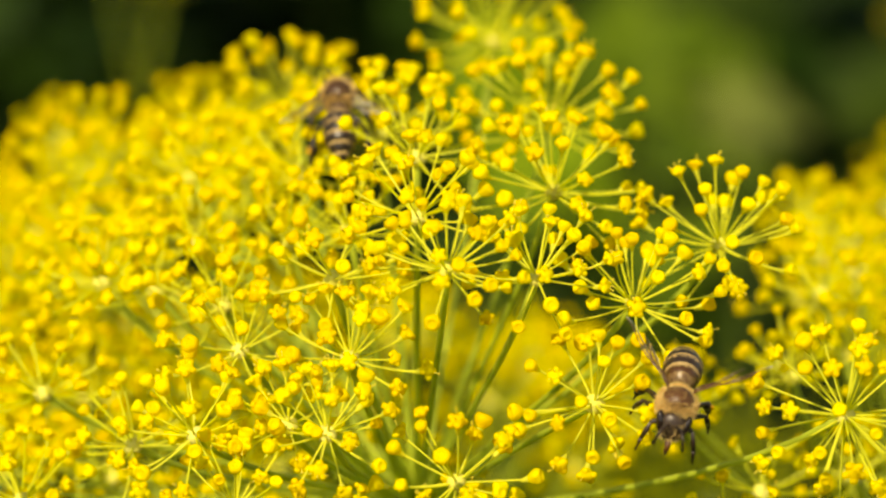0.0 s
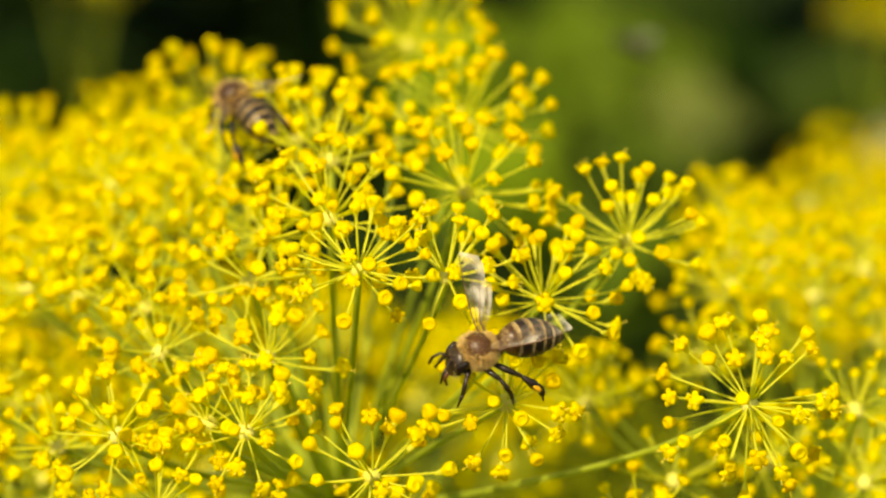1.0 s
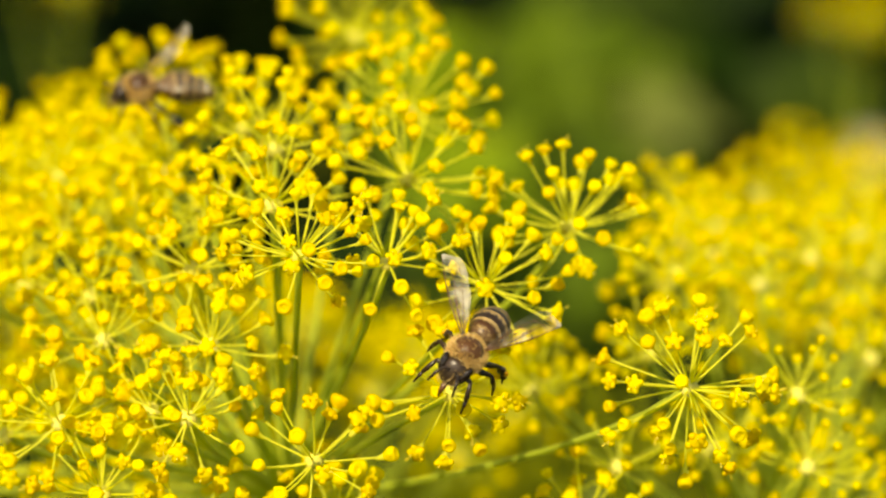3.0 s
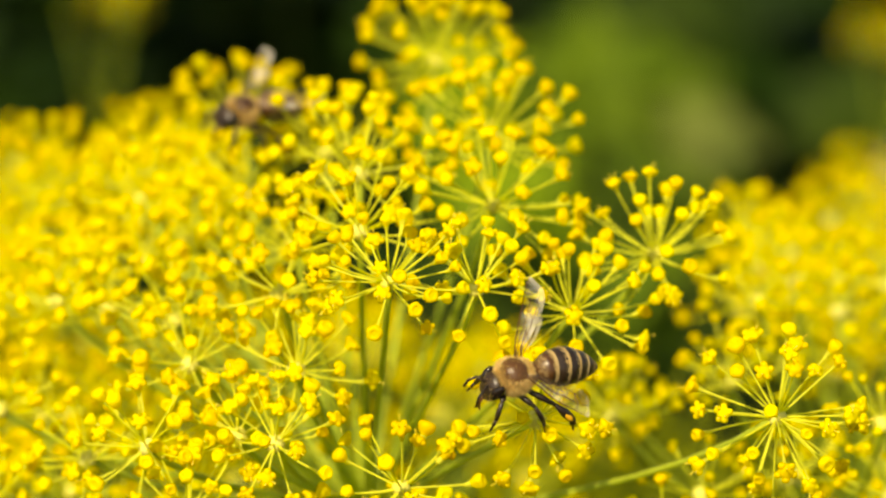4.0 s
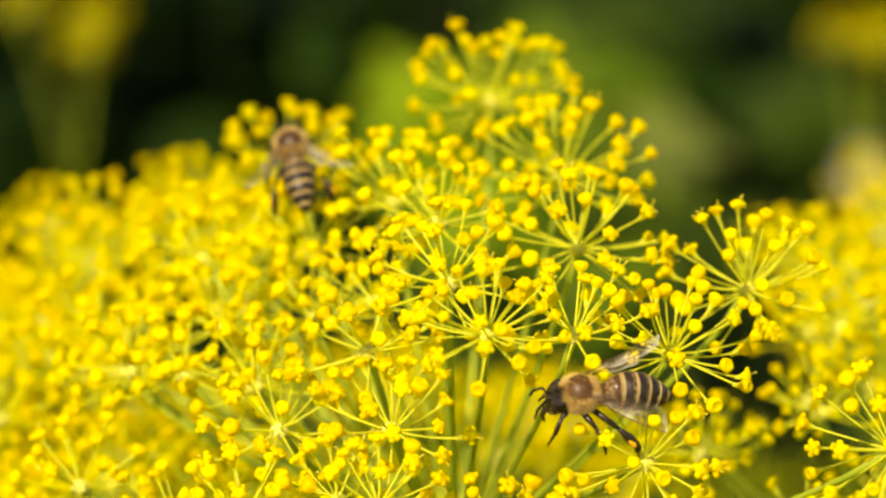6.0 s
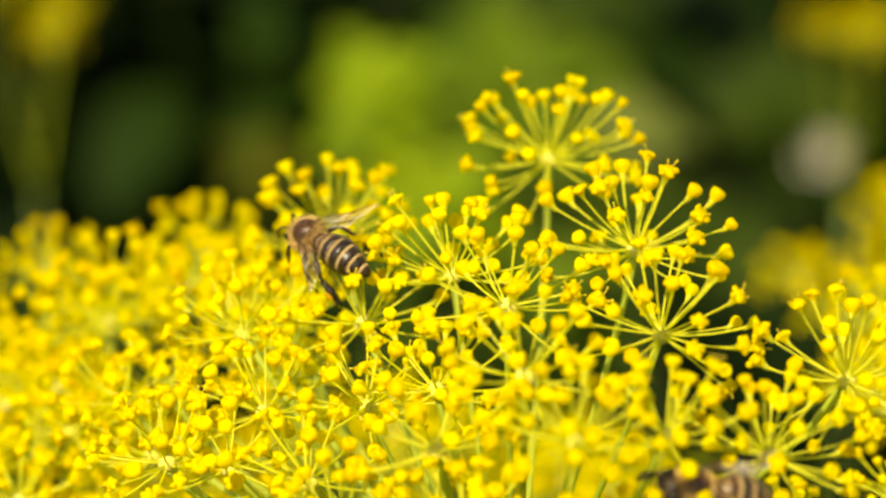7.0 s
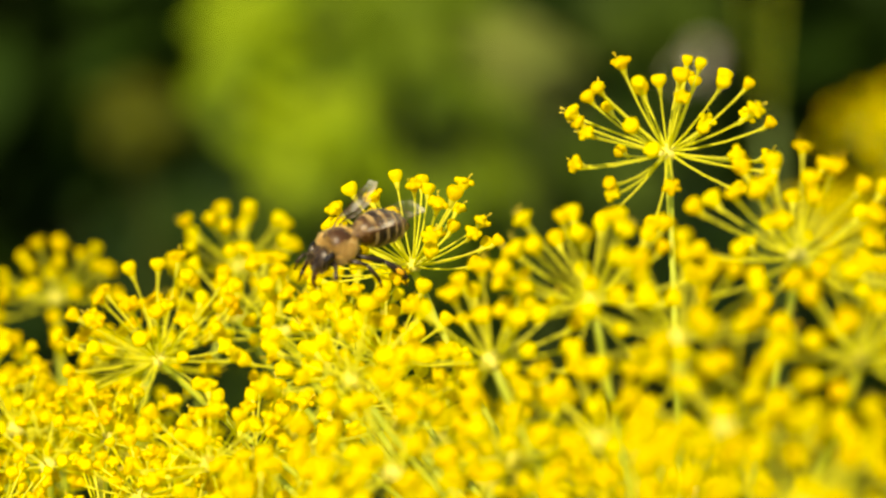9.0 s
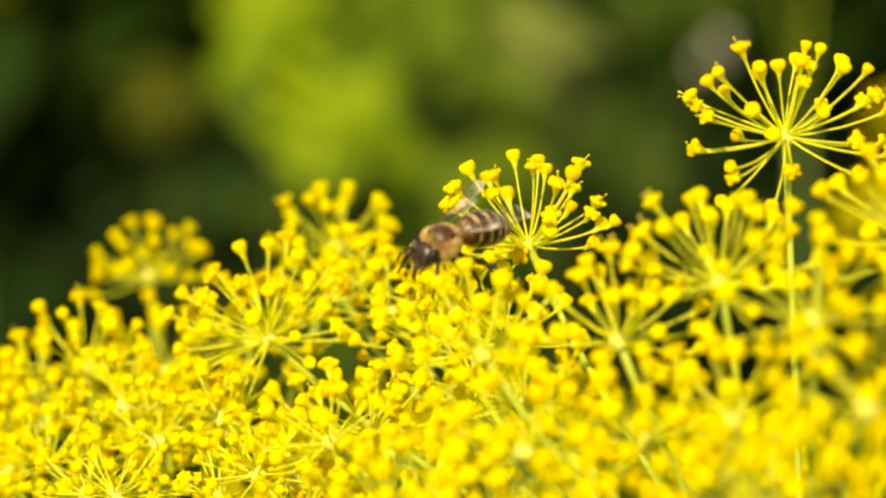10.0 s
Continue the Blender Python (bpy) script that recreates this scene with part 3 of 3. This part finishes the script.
# the dark growth between and behind them, its shade painted into the leaf colour
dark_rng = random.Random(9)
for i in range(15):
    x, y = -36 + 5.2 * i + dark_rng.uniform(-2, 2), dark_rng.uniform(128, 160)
    leafy_plant("green broad-leaved plant with shade put into its dark leaf colour", (x, y, 0), 48, 11, 96, 6.0, 60 + i, [LEAF_FULL_SHADE], (x, y, dark_rng.uniform(26, 40)))
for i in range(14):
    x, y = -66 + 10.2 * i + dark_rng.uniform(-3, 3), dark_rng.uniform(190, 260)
    leafy_plant("tall green bush behind the flower bed, its leaves coloured dark for shade", (x, y, 0), 60, 22, 168, 9.0, 90 + i, [LEAF_FULL_SHADE], (x, y, dark_rng.uniform(26, 48)))


def ground_cover():
    """Low leaves that hide the soil."""
    rng = random.Random(21)
    s = Shape()
    for i in range(5200):
        y = 30 + 420 * rng.random() ** 1.3
        x = rng.uniform(-1, 1) * (40 + y * 0.35)
        m = Matrix.Translation((x, y, rng.uniform(2, 16))) @ Matrix.Rotation(rng.uniform(0, 6.28), 4, "Z") @ Matrix.Rotation(rng.uniform(-0.9, 0.3), 4, "Y")
        leaf_blade(s, m, rng.uniform(5, 11), rng.uniform(3, 6), rng)
    # the bed goes on to the sides and behind the camera
    for i in range(9000):
        x, y = rng.uniform(-330, 330), rng.uniform(-300, 470)
        if y > 30 and abs(x) < 40 + y * 0.35:
            continue
        m = Matrix.Translation((x, y, rng.uniform(2, 18))) @ Matrix.Rotation(rng.uniform(0, 6.28), 4, "Z") @ Matrix.Rotation(rng.uniform(-0.9, 0.3), 4, "Y")
        leaf_blade(s, m, rng.uniform(7, 14), rng.uniform(4, 8), rng)
    # shade near the soil comes from the dark leaf colour
    tagged(new("ground_cover", s.mesh("ground_cover", [LEAF_FULL_SHADE])), label="low green leaves that cover the soil, coloured dark for shade", category="plants", kind="stuff")


ground_cover()

# ---- a faded pink flower far behind ----
def pompon(foot, head, radius, seed):
    rng = random.Random(seed)
    ob = tagged(new("pompon_flower"), label="faded pale pink round flower head far behind", category="flower")
    s, petals = Shape(), Shape()
    s.tube([Vector(foot), between(Vector(foot), Vector(head), 0.6) + Vector((1, 0, 0)), Vector(head)], [0.2, 0.15, 0.12], 7)
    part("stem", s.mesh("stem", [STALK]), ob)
    for i in range(90):
        c = 1 - (i + 0.5) / 90 * 1.7
        th, ph = math.acos(c), i * 2.39996
        way = Vector((math.sin(th) * math.cos(ph), math.sin(th) * math.sin(ph), math.cos(th)))
        m = Matrix.Translation(Vector(head) + way * radius * 0.45) @ way.to_track_quat("X", "Z").to_matrix().to_4x4()
        leaf_blade(petals, m, radius * rng.uniform(0.5, 0.65), radius * 0.4, rng)
    tagged(part("petals", petals.mesh("petals", [PINK]), ob), kind="stuff")


pompon((18.3, 144.3, 0), (18.8, 143.3, 43.9), 1.2, 5)


# ---- the bees ----
def honey_bee(label, seed, size):
    """A worker bee along +x, back up, its thorax at the origin."""
    rng = random.Random(seed)
    bee = tagged(new("honey_bee"), label=label, category="bee", group="honey bees")
    # thorax
    s = Shape()
    s.ball(frame_to((1, 0, 0)), (0.155, 0.155, 0.155), 18, 12, 0, 0.02, rng)
    s.ball(Matrix.Translation((-0.165, 0, -0.02)) @ frame_to((1, 0, 0)), (0.095, 0.095, 0.085), 14, 8, 0, 0.02, rng)
    thorax = part("thorax", s.mesh("thorax", [THORAX]), bee)
    hair = Shape()
    for i in range(7000):
        c, ph = rng.uniform(-1, 1), rng.uniform(0, 6.28)
        r = math.sqrt(1 - c * c)
        way = Vector((c, r * math.cos(ph), r * math.sin(ph)))
        bare = min(1.0, max(0.0, (way.z - 0.36) * 4.0)) * min(1.0, max(0.0, (0.80 - abs(way.x - 0.05)) * 3.0))
        if rng.random() < 0.96 * bare:
            continue
        at = Vector((way.x * 0.155, way.y * 0.155, way.z * 0.153))
        side = way.orthogonal().normalized()
        side.rotate(Matrix.Rotation(rng.uniform(0, 6.28), 3, way))
        long = rng.uniform(0.030, 0.060) * (1 - 0.5 * bare)
        tip = at + (way + Vector((rng.uniform(-0.6, 0.3), rng.uniform(-0.4, 0.4), rng.uniform(-0.4, 0.3)))).normalized() * long
        hair.add([at - side * 0.0036, at + side * 0.0036, tip], [(0, 1, 2)])
    tagged(part("fuzz", hair.mesh("fuzz", [FUZZ], False), thorax, "tawny hair on the thorax"), kind="stuff")
    # abdomen, ring by ring, bent a little down
    def along(u):
        return Vector((-0.20 - 0.62 * u, 0, 0.01 - 0.15 * u * u)), 0.172 * (math.sin(math.pi * min(1.0, 0.07 + 0.90 * u ** 0.90)) ** 0.74) * (1.04 - 0.08 * u)
    edges = [0.0, 0.20, 0.38, 0.55, 0.71, 0.86, 1.0]
    for k in range(6):
        u0, u1 = edges[k], edges[k + 1]
        s = Shape()
        us = [u0, between(u0, u1, 0.31), between(u0, u1, 0.62), between(u0, u1, 0.66), u1 + 0.012]
        pts, rad = [], []
        for j, u in enumerate(us):
            p, r = along(min(u, 1.0))
            pts.append(p)
            rad.append(max(r * (0.985 + 0.03 * j / 4), 0.015))
        s.tube(pts, rad, 16, 0)
        sides = 16
        for i, f in enumerate(s.f):
            if len(f) == 4 and i // sides == 0 and k > 0:
                s.s[i] = 1
        me = s.mesh("segment", [BROWN if k < 1 else CHITIN, BAND])
        seg = part("abdomen_segment", me, bee)
        if 0 <= k < 5:
            hair = Shape()
            for i in range(420):
                ph, u = rng.uniform(0, 6.28), rng.uniform(u0, between(u0, u1, 0.22 if k else 0.6))
                p, r = along(u)
                way = Vector((0, math.cos(ph), math.sin(ph)))
                at = p + way * r * 0.98
                side = way.cross(Vector((1, 0, 0)))
                tip = at + (way * 0.45 + Vector((-1, rng.uniform(-0.3, 0.3), 0))).normalized() * rng.uniform(0.015, 0.035)
                hair.add([at - side * 0.0025, at + side * 0.0025, tip], [(0, 1, 2)])
            tagged(part("hair_band", hair.mesh("hair_band", [BAND], False), seg, "pale tan hair band"), kind="stuff")
    # head
    s = Shape()
    hm = Matrix.Translation((0.205, 0, -0.075)) @ Matrix.Rotation(radians(-24), 4, "Y") @ Matrix.Rotation(math.pi, 4, "X")
    s.ball(hm, (0.070, 0.132, 0.132), 14, 9, 0, 0.02, rng)
    head = part("head", s.mesh("head", [CHITIN]), bee)
    hair = Shape()
    for i in range(380):
        c, ph = rng.uniform(-1, 1), rng.uniform(0, 6.28)
        r = math.sqrt(1 - c * c)
        w = Vector((r * math.cos(ph), r * math.sin(ph), c))
        at = hm @ Vector((w.x * 0.071, w.y * 0.133, w.z * 0.133))
        way = (hm.to_3x3() @ w).normalized()
        side = way.orthogonal().normalized()
        tip = at + (way + Vector((rng.uniform(-0.3, 0.3), rng.uniform(-0.3, 0.3), rng.uniform(-0.3, 0.3)))).normalized() * rng.uniform(0.02, 0.05)
        hair.add([at - side * 0.0025, at + side * 0.0025, tip], [(0, 1, 2)])
    tagged(part("face_hair", hair.mesh("face_hair", [FUZZ], False), head), kind="stuff")
    for y in (-1, 1):
        s = Shape()
        s.ball(hm @ Matrix.Translation((0.0, y * 0.106, -0.02)) @ Matrix.Rotation(y * 0.25, 4, "X"), (0.060, 0.044, 0.104), 12, 8)
        part("eye", s.mesh("eye", [EYE]), head, "glossy black compound eye")
        s = Shape()
        a = hm @ Vector((0.066, -y * 0.030, -0.02))
        el = a + Vector((0.06, y * 0.05, 0.03))
        s.tube([a, between(a, el, 0.5) + Vector((0.01, 0, 0.01)), el], [0.011, 0.010, 0.011], 6)
        s.tube([el, el + Vector((0.06, y * 0.03, -0.06)), el + Vector((0.08, y * 0.05, -0.15))], [0.013, 0.014, 0.011], 6)
        part("antenna", s.mesh("antenna", [CHITIN]), head)
    s = Shape()
    jaw = hm @ Vector((0.02, 0, 0.12))
    s.tube([jaw, jaw + Vector((0.03, 0, -0.08)), jaw + Vector((0.0, 0, -0.17))], [0.030, 0.022, 0.010], 7)
    part("mouthparts", s.mesh("mouthparts", [BROWN]), head)
    # legs
    for pair, (x, reach, drop, back) in enumerate(((0.11, 0.06, 0.26, 0.13), (0.0, 0.18, 0.27, -0.22), (-0.10, 0.16, 0.30, -0.44))):
        for y in (-1, 1):
            s = Shape()
            a = Vector((x, y * 0.08, -0.12))
            kn = Vector((x + back * 0.5, y * (0.13 + reach * 0.8), -0.10 - 0.05 * pair))
            an = kn + Vector((back * 0.4, y * 0.05, -drop * 0.62))
            ft = an + Vector((-0.02 if pair else 0.05, y * 0.02, -drop * 0.42))
            s.tube([a, between(a, kn, 0.5), kn], [0.024, 0.030, 0.018], 7)
            wide = 0.044 if pair == 2 else 0.024
            s.tube([kn, between(kn, an, 0.6), an], [0.017, wide, wide * 0.8], 7)
            s.tube([an, between(an, ft, 0.4), between(an, ft, 0.45), ft], [wide * 0.7, wide * 0.72, 0.012, 0.009], 7)
            leg = part("leg", s.mesh("leg", [CHITIN]), bee)
            if pair == 2:
                p = Shape()
                p.ball(Matrix.Translation(between(kn, an, 0.7) + Vector((0, y * 0.03, 0))) @ frame_to(an - kn), (0.032, 0.028, 0.055), 9, 6, 0, 0.15, rng)
                part("pollen_basket", p.mesh("pollen", [POLLEN]), leg, "small orange pollen load")
    # wings: flat along -x from the hinge, a fore and a hind one on each side
    wings = []
    for y in (1, -1):
        for name, length, width in (("forewing", 0.73, 0.25), ("hindwing", 0.50, 0.17)):
            s = Shape()
            n = 10
            top, bottom = [], []
            for i in range(n + 1):
                t = i / n
                lead = 0.02 + 0.10 * width * math.sin(math.pi * t)
                w = width * (0.10 + 1.15 * t ** 0.8 * math.sqrt(max(0.0, 1 - t ** 3.2))) if i < n else width * 0.10
                z = 0.012 * math.sin(t * 9)
                top.append(Vector((-length * t, y * lead, z)))
                bottom.append(Vector((-length * t, y * (lead - w), z + 0.012 * math.sin(t * 14))))
            rows = [top, [between(p, q, 0.35) + Vector((0, 0, 0.008)) for p, q in zip(top, bottom)], [between(p, q, 0.7) for p, q in zip(top, bottom)], bottom]
            faces = []
            for k in range(3):
                for i in range(n):
                    faces.append((k * (n + 1) + i, k * (n + 1) + i + 1, (k + 1) * (n + 1) + i + 1, (k + 1) * (n + 1) + i))
            s.add([p for row in rows for p in row], faces, 0)
            # veins
            s.tube(top, [0.006] * 6 + [0.006, 0.005, 0.004, 0.003, 0.002], 5, 1)
            for k in (1, 2):
                s.tube(rows[k][:9], [0.0035] * 7 + [0.003, 0.002], 4, 1)
            for i in (4, 6, 8):
                s.tube([rows[0][i], rows[1][i], rows[2][i - 1]], [0.003, 0.003, 0.0025], 4, 1)
            wing = part(name, s.mesh(name, [WING, BROWN]), bee, "clear veined wing")
            wings.append((wing, y, name))
    bee.scale = (size, size, size)
    return bee, wings


front_bee, front_wings = honey_bee("brown striped honey bee feeding on a dill umbellet", 3, 1.04)
rear_bee, rear_wings = honey_bee("tawny striped honey bee crawling over the back umbellets", 4, 0.97)


def small_fly():
    """A tiny dark fly that crosses behind the flowers."""
    fly = tagged(new("fly"), label="tiny dark fly in flight behind the flowers", category="fly")
    s = Shape()
    s.ball(frame_to((1, 0, 0)), (0.05, 0.05, 0.07), 9, 6)
    s.ball(frame_to((1, 0, 0), (-0.11, 0, -0.01)), (0.045, 0.045, 0.08), 9, 6)
    s.ball(frame_to((1, 0, 0), (0.09, 0, -0.01)), (0.04, 0.05, 0.035), 8, 6)
    part("body", s.mesh("fly_body", [CHITIN]), fly)
    for y in (-1, 1):
        w = Shape()
        w.add([(0.02, y * 0.03, 0.04), (-0.06, y * 0.16, 0.07), (-0.16, y * 0.22, 0.08), (-0.20, y * 0.16, 0.07), (-0.10, y * 0.05, 0.05)], [(0, 1, 2, 3, 4)])
        part("wing", w.mesh("fly_wing", [WING]), fly)
    return fly


fly = small_fly()
fly.scale = (2.0, 2.0, 2.0)


def wing_pose(y, name, open_angle, raise_angle, twist=0.0):
    """Hinge of a wing: opened sideways from the back and raised, in degrees."""
    hinge = Matrix.Translation((-0.0006 if name == "forewing" else -0.0012, y * 0.0011, 0.0011 if name == "forewing" else 0.0008))
    more = 0 if name == "forewing" else -6
    return hinge @ Matrix.Rotation(radians(-y * (open_angle + more)), 4, "Z") @ Matrix.Rotation(radians(raise_angle), 4, "Y") @ Matrix.Rotation(radians(y * twist), 4, "X")


def flap(wings, keys):
    """keys: seconds, then opening and raising of the left and of the right wings, and their twist."""
    for wing, y, name in wings:
        walk(wing, [(t, wing_pose(y, name, lo if y > 0 else ro, lr if y > 0 else rr, more[0] if more else -28)) for t, lo, lr, ro, rr, *more in keys])


def sway(pair, foot, keys):
    """An umbellet and its stalk nod about the stalk's foot. keys: seconds, and the hub's shift to the side and up in centimetres."""
    head, stalk = pair
    rest = head.matrix_basis.copy()
    pivot = Vector(foot) * CM
    arm = rest.translation - pivot
    rows = []
    for t, dx, dz in keys:
        push = Vector((dx, 0, dz)) * CM
        turn = arm.cross(push) / arm.length_squared
        nod = Matrix.Translation(pivot) @ Matrix.Rotation(turn.length, 4, turn.normalized() if turn.length > 1e-9 else Vector((1, 0, 0))) @ Matrix.Translation(-pivot)
        rows.append((t, nod))
    walk(stalk, rows)
    walk(head, [(t, nod @ rest) for t, nod in rows])


def motions():
    walk(front_bee, [
        (0.0, pose(0.02097, -0.10159, 0.96037, -11.3, 18.2, -96.0)),
        (0.5, pose(0.02034, -0.10378, 0.96139, -20.5, 11.6, -104.0)),
        (0.8, pose(0.01281, -0.09958, 0.96337, -30.9, 11.4, -145.9)),
        (1.0, pose(0.01118, -0.10111, 0.96431, -23.2, 8.3, -155.5)),
        (1.5, pose(0.01286, -0.10081, 0.96502, -30.4, 1.7, -135.6)),
        (2.0, pose(0.01481, -0.10363, 0.96332, -21.9, 17.1, -110.7)),
        (2.5, pose(0.01504, -0.10305, 0.96389, -22.8, 13.7, -116.3)),
        (2.7, pose(0.01568, -0.10455, 0.96406, -23.3, 13.7, -114.7)),
        (3.8, pose(0.01387, -0.10143, 0.96262, -42.2, -1.8, -128.7)),
        (4.0, pose(0.01180, -0.10295, 0.96376, -24.6, 4.2, -153.3)),
        (4.5, pose(0.00942, -0.10193, 0.96543, -24.3, 0.8, -170.5)),
        (5.0, pose(0.00852, -0.10040, 0.96602, -24.7, -0.5, -170.7)),
        (5.2, pose(0.00843, -0.09963, 0.96568, -24.4, 1.2, -170.1)),
        (6.3, pose(0.00818, -0.09707, 0.96437, -30.7, -6.0, -169.4)),
        (6.5, pose(0.00883, -0.09916, 0.96593, -34.1, -17.1, -165.8)),
        (7.0, pose(0.01002, -0.09307, 0.96395, -35.2, -17.4, -160.7)),
        (10.0, pose(0.01002, -0.09307, 0.96395, -35.2, -17.4, -160.7)),
    ])
    walk(rear_bee, [
        (0.0, pose(-0.01277, -0.05069, 0.96970, -6.4, -25.9, 96.8)),
        (0.3, pose(-0.01287, -0.05355, 0.97115, -12.1, -24.3, 104.4)),
        (0.5, pose(-0.01401, -0.05468, 0.97143, -21.0, -19.2, 113.8)),
        (1.0, pose(-0.01466, -0.05486, 0.97157, -24.6, -9.7, 123.8)),
        (1.5, pose(-0.01515, -0.05248, 0.97205, -27.2, 1.5, 121.3)),
        (2.0, pose(-0.01667, -0.04790, 0.96949, -30.1, 0.5, 140.7)),
        (2.5, pose(-0.01817, -0.04692, 0.96862, -31.0, 4.8, 171.2)),
        (2.7, pose(-0.01910, -0.04852, 0.96912, -24.1, 0.9, -172.6)),
        (3.8, pose(-0.01837, -0.04539, 0.96824, -14.6, -1.8, -162.6)),
        (4.2, pose(-0.01635, -0.04775, 0.96949, -19.0, -4.1, -115.5)),
        (4.35, pose(-0.01644, -0.04736, 0.97019, -3.0, -6.0, 170.0)),
        (4.5, pose(-0.01652, -0.04697, 0.97089, 16.2, -8.3, 94.5)),
        (5.0, pose(-0.01704, -0.04614, 0.97011, -5.8, -32.0, 87.6)),
        (5.2, pose(-0.01703, -0.04524, 0.97006, -2.1, -33.1, 86.1)),
        (6.3, pose(-0.01953, -0.03994, 0.96830, -12.0, -27.2, 106.5)),
        (6.5, pose(-0.01977, -0.03645, 0.96729, -12.3, -30.5, 107.5)),
        (7.0, pose(-0.02221, -0.03924, 0.96597, -38.2, -7.8, 131.1)),
        (7.5, pose(-0.02041, -0.02892, 0.96547, -28.3, -33.1, 123.7)),
        (8.0, pose(-0.02317, -0.02103, 0.95858, -31.6, -12.7, 153.4)),
        (8.5, pose(-0.02837, -0.01958, 0.95676, -25.2, -17.9, 171.1)),
        (9.0, pose(-0.02811, -0.01711, 0.95913, -5.5, 3.7, -143.9)),
        (9.5, pose(-0.02938, -0.01952, 0.95877, -14.0, -6.9, -140.0)),
        (10.0, pose(-0.02986, -0.01989, 0.95887, -9.8, -0.0, -144.9)),
    ])
    walk(fly, [
        (0.0, pose(0.1696, 0.1330, 0.8647, 0, -20, 170)),
        (0.8, pose(0.0572, 0.1364, 0.9053, 0, -20, 170)),
        (0.9, pose(0.0435, 0.1371, 0.9104, 0, -20, 170)),
        (1.0, pose(0.0296, 0.1376, 0.9150, 0, -20, 170)),
        (1.1, pose(0.0169, 0.1388, 0.9189, 0, -20, 170)),
        (1.2, pose(0.0031, 0.1403, 0.9235, 0, -20, 170)),
        (2.0, pose(-0.1265, 0.1500, 0.9513, 0, -20, 170)),
        (10.0, pose(-0.2037, 0.2727, 0.9714, 0, -20, 170)),
    ])
    sway(under_bee, MAIN, [(0.0, 0, 0), (5.2, 0, 0.04), (6.5, 0.03, 0.08), (7.0, 0.03, 0.06), (7.5, 0.09, 0.07), (8.0, 0.16, 0.07), (8.5, -0.01, 0.03), (9.0, -0.06, -0.04), (9.5, -0.05, 0.01), (10.0, -0.05, -0.01)])
    sway(beside_bee, MAIN, [(0.0, -0.05, 0.06), (0.5, -0.02, 0.06), (0.8, 0.0, 0.01), (1.0, -0.04, 0.0), (1.5, -0.01, -0.05), (2.7, -0.02, -0.06), (3.8, -0.05, -0.05), (4.5, -0.03, -0.03), (5.2, -0.03, 0.0), (10.0, -0.03, 0.0)])
    sway(near_bee, MAIN, [(0.0, 0, 0), (8.0, 0, 0), (8.5, -0.07, -0.03), (9.0, 0.01, 0.02), (9.5, 0.05, 0.08), (10.0, 0.05, 0.07)])
    flap(front_wings, [
        (0.0, 60, 15, 42, 15, 44), (0.5, 62, 18, 40, 18, 42), (0.8, 34, 14, 66, 22, 5), (1.0, 12, 12, 82, 25), (1.5, 14, 10, 75, 22), (2.0, 40, 14, 70, 24), (2.5, 38, 18, 55, 26),
        (2.7, 38, 18, 55, 26), (3.8, 22, 18, 66, 30), (4.0, 26, -34, 60, 60), (4.5, 25, -38, 55, 60), (5.0, 38, -22, 35, 55), (5.2, 36, -20, 30, 55), (6.3, 22, -14, 18, 4), (10.0, 14, 4, 18, 4)])
    flap(rear_wings, [
        (0.0, 42, 10, 42, 10), (1.0, 40, 10, 40, 10), (2.5, 30, 14, 45, 22), (3.8, 30, 12, 40, 18), (4.2, 35, 18, 40, 20), (5.2, 35, 10, 35, 10), (6.3, 38, 6, 38, 6),
        (7.5, 24, 4, 38, 8), (8.0, 16, 4, 35, 22), (8.5, 12, 4, 14, 6), (9.0, 18, 6, 22, 8), (9.5, 18, 6, 22, 8), (10.0, 18, 6, 22, 8)])


motions()
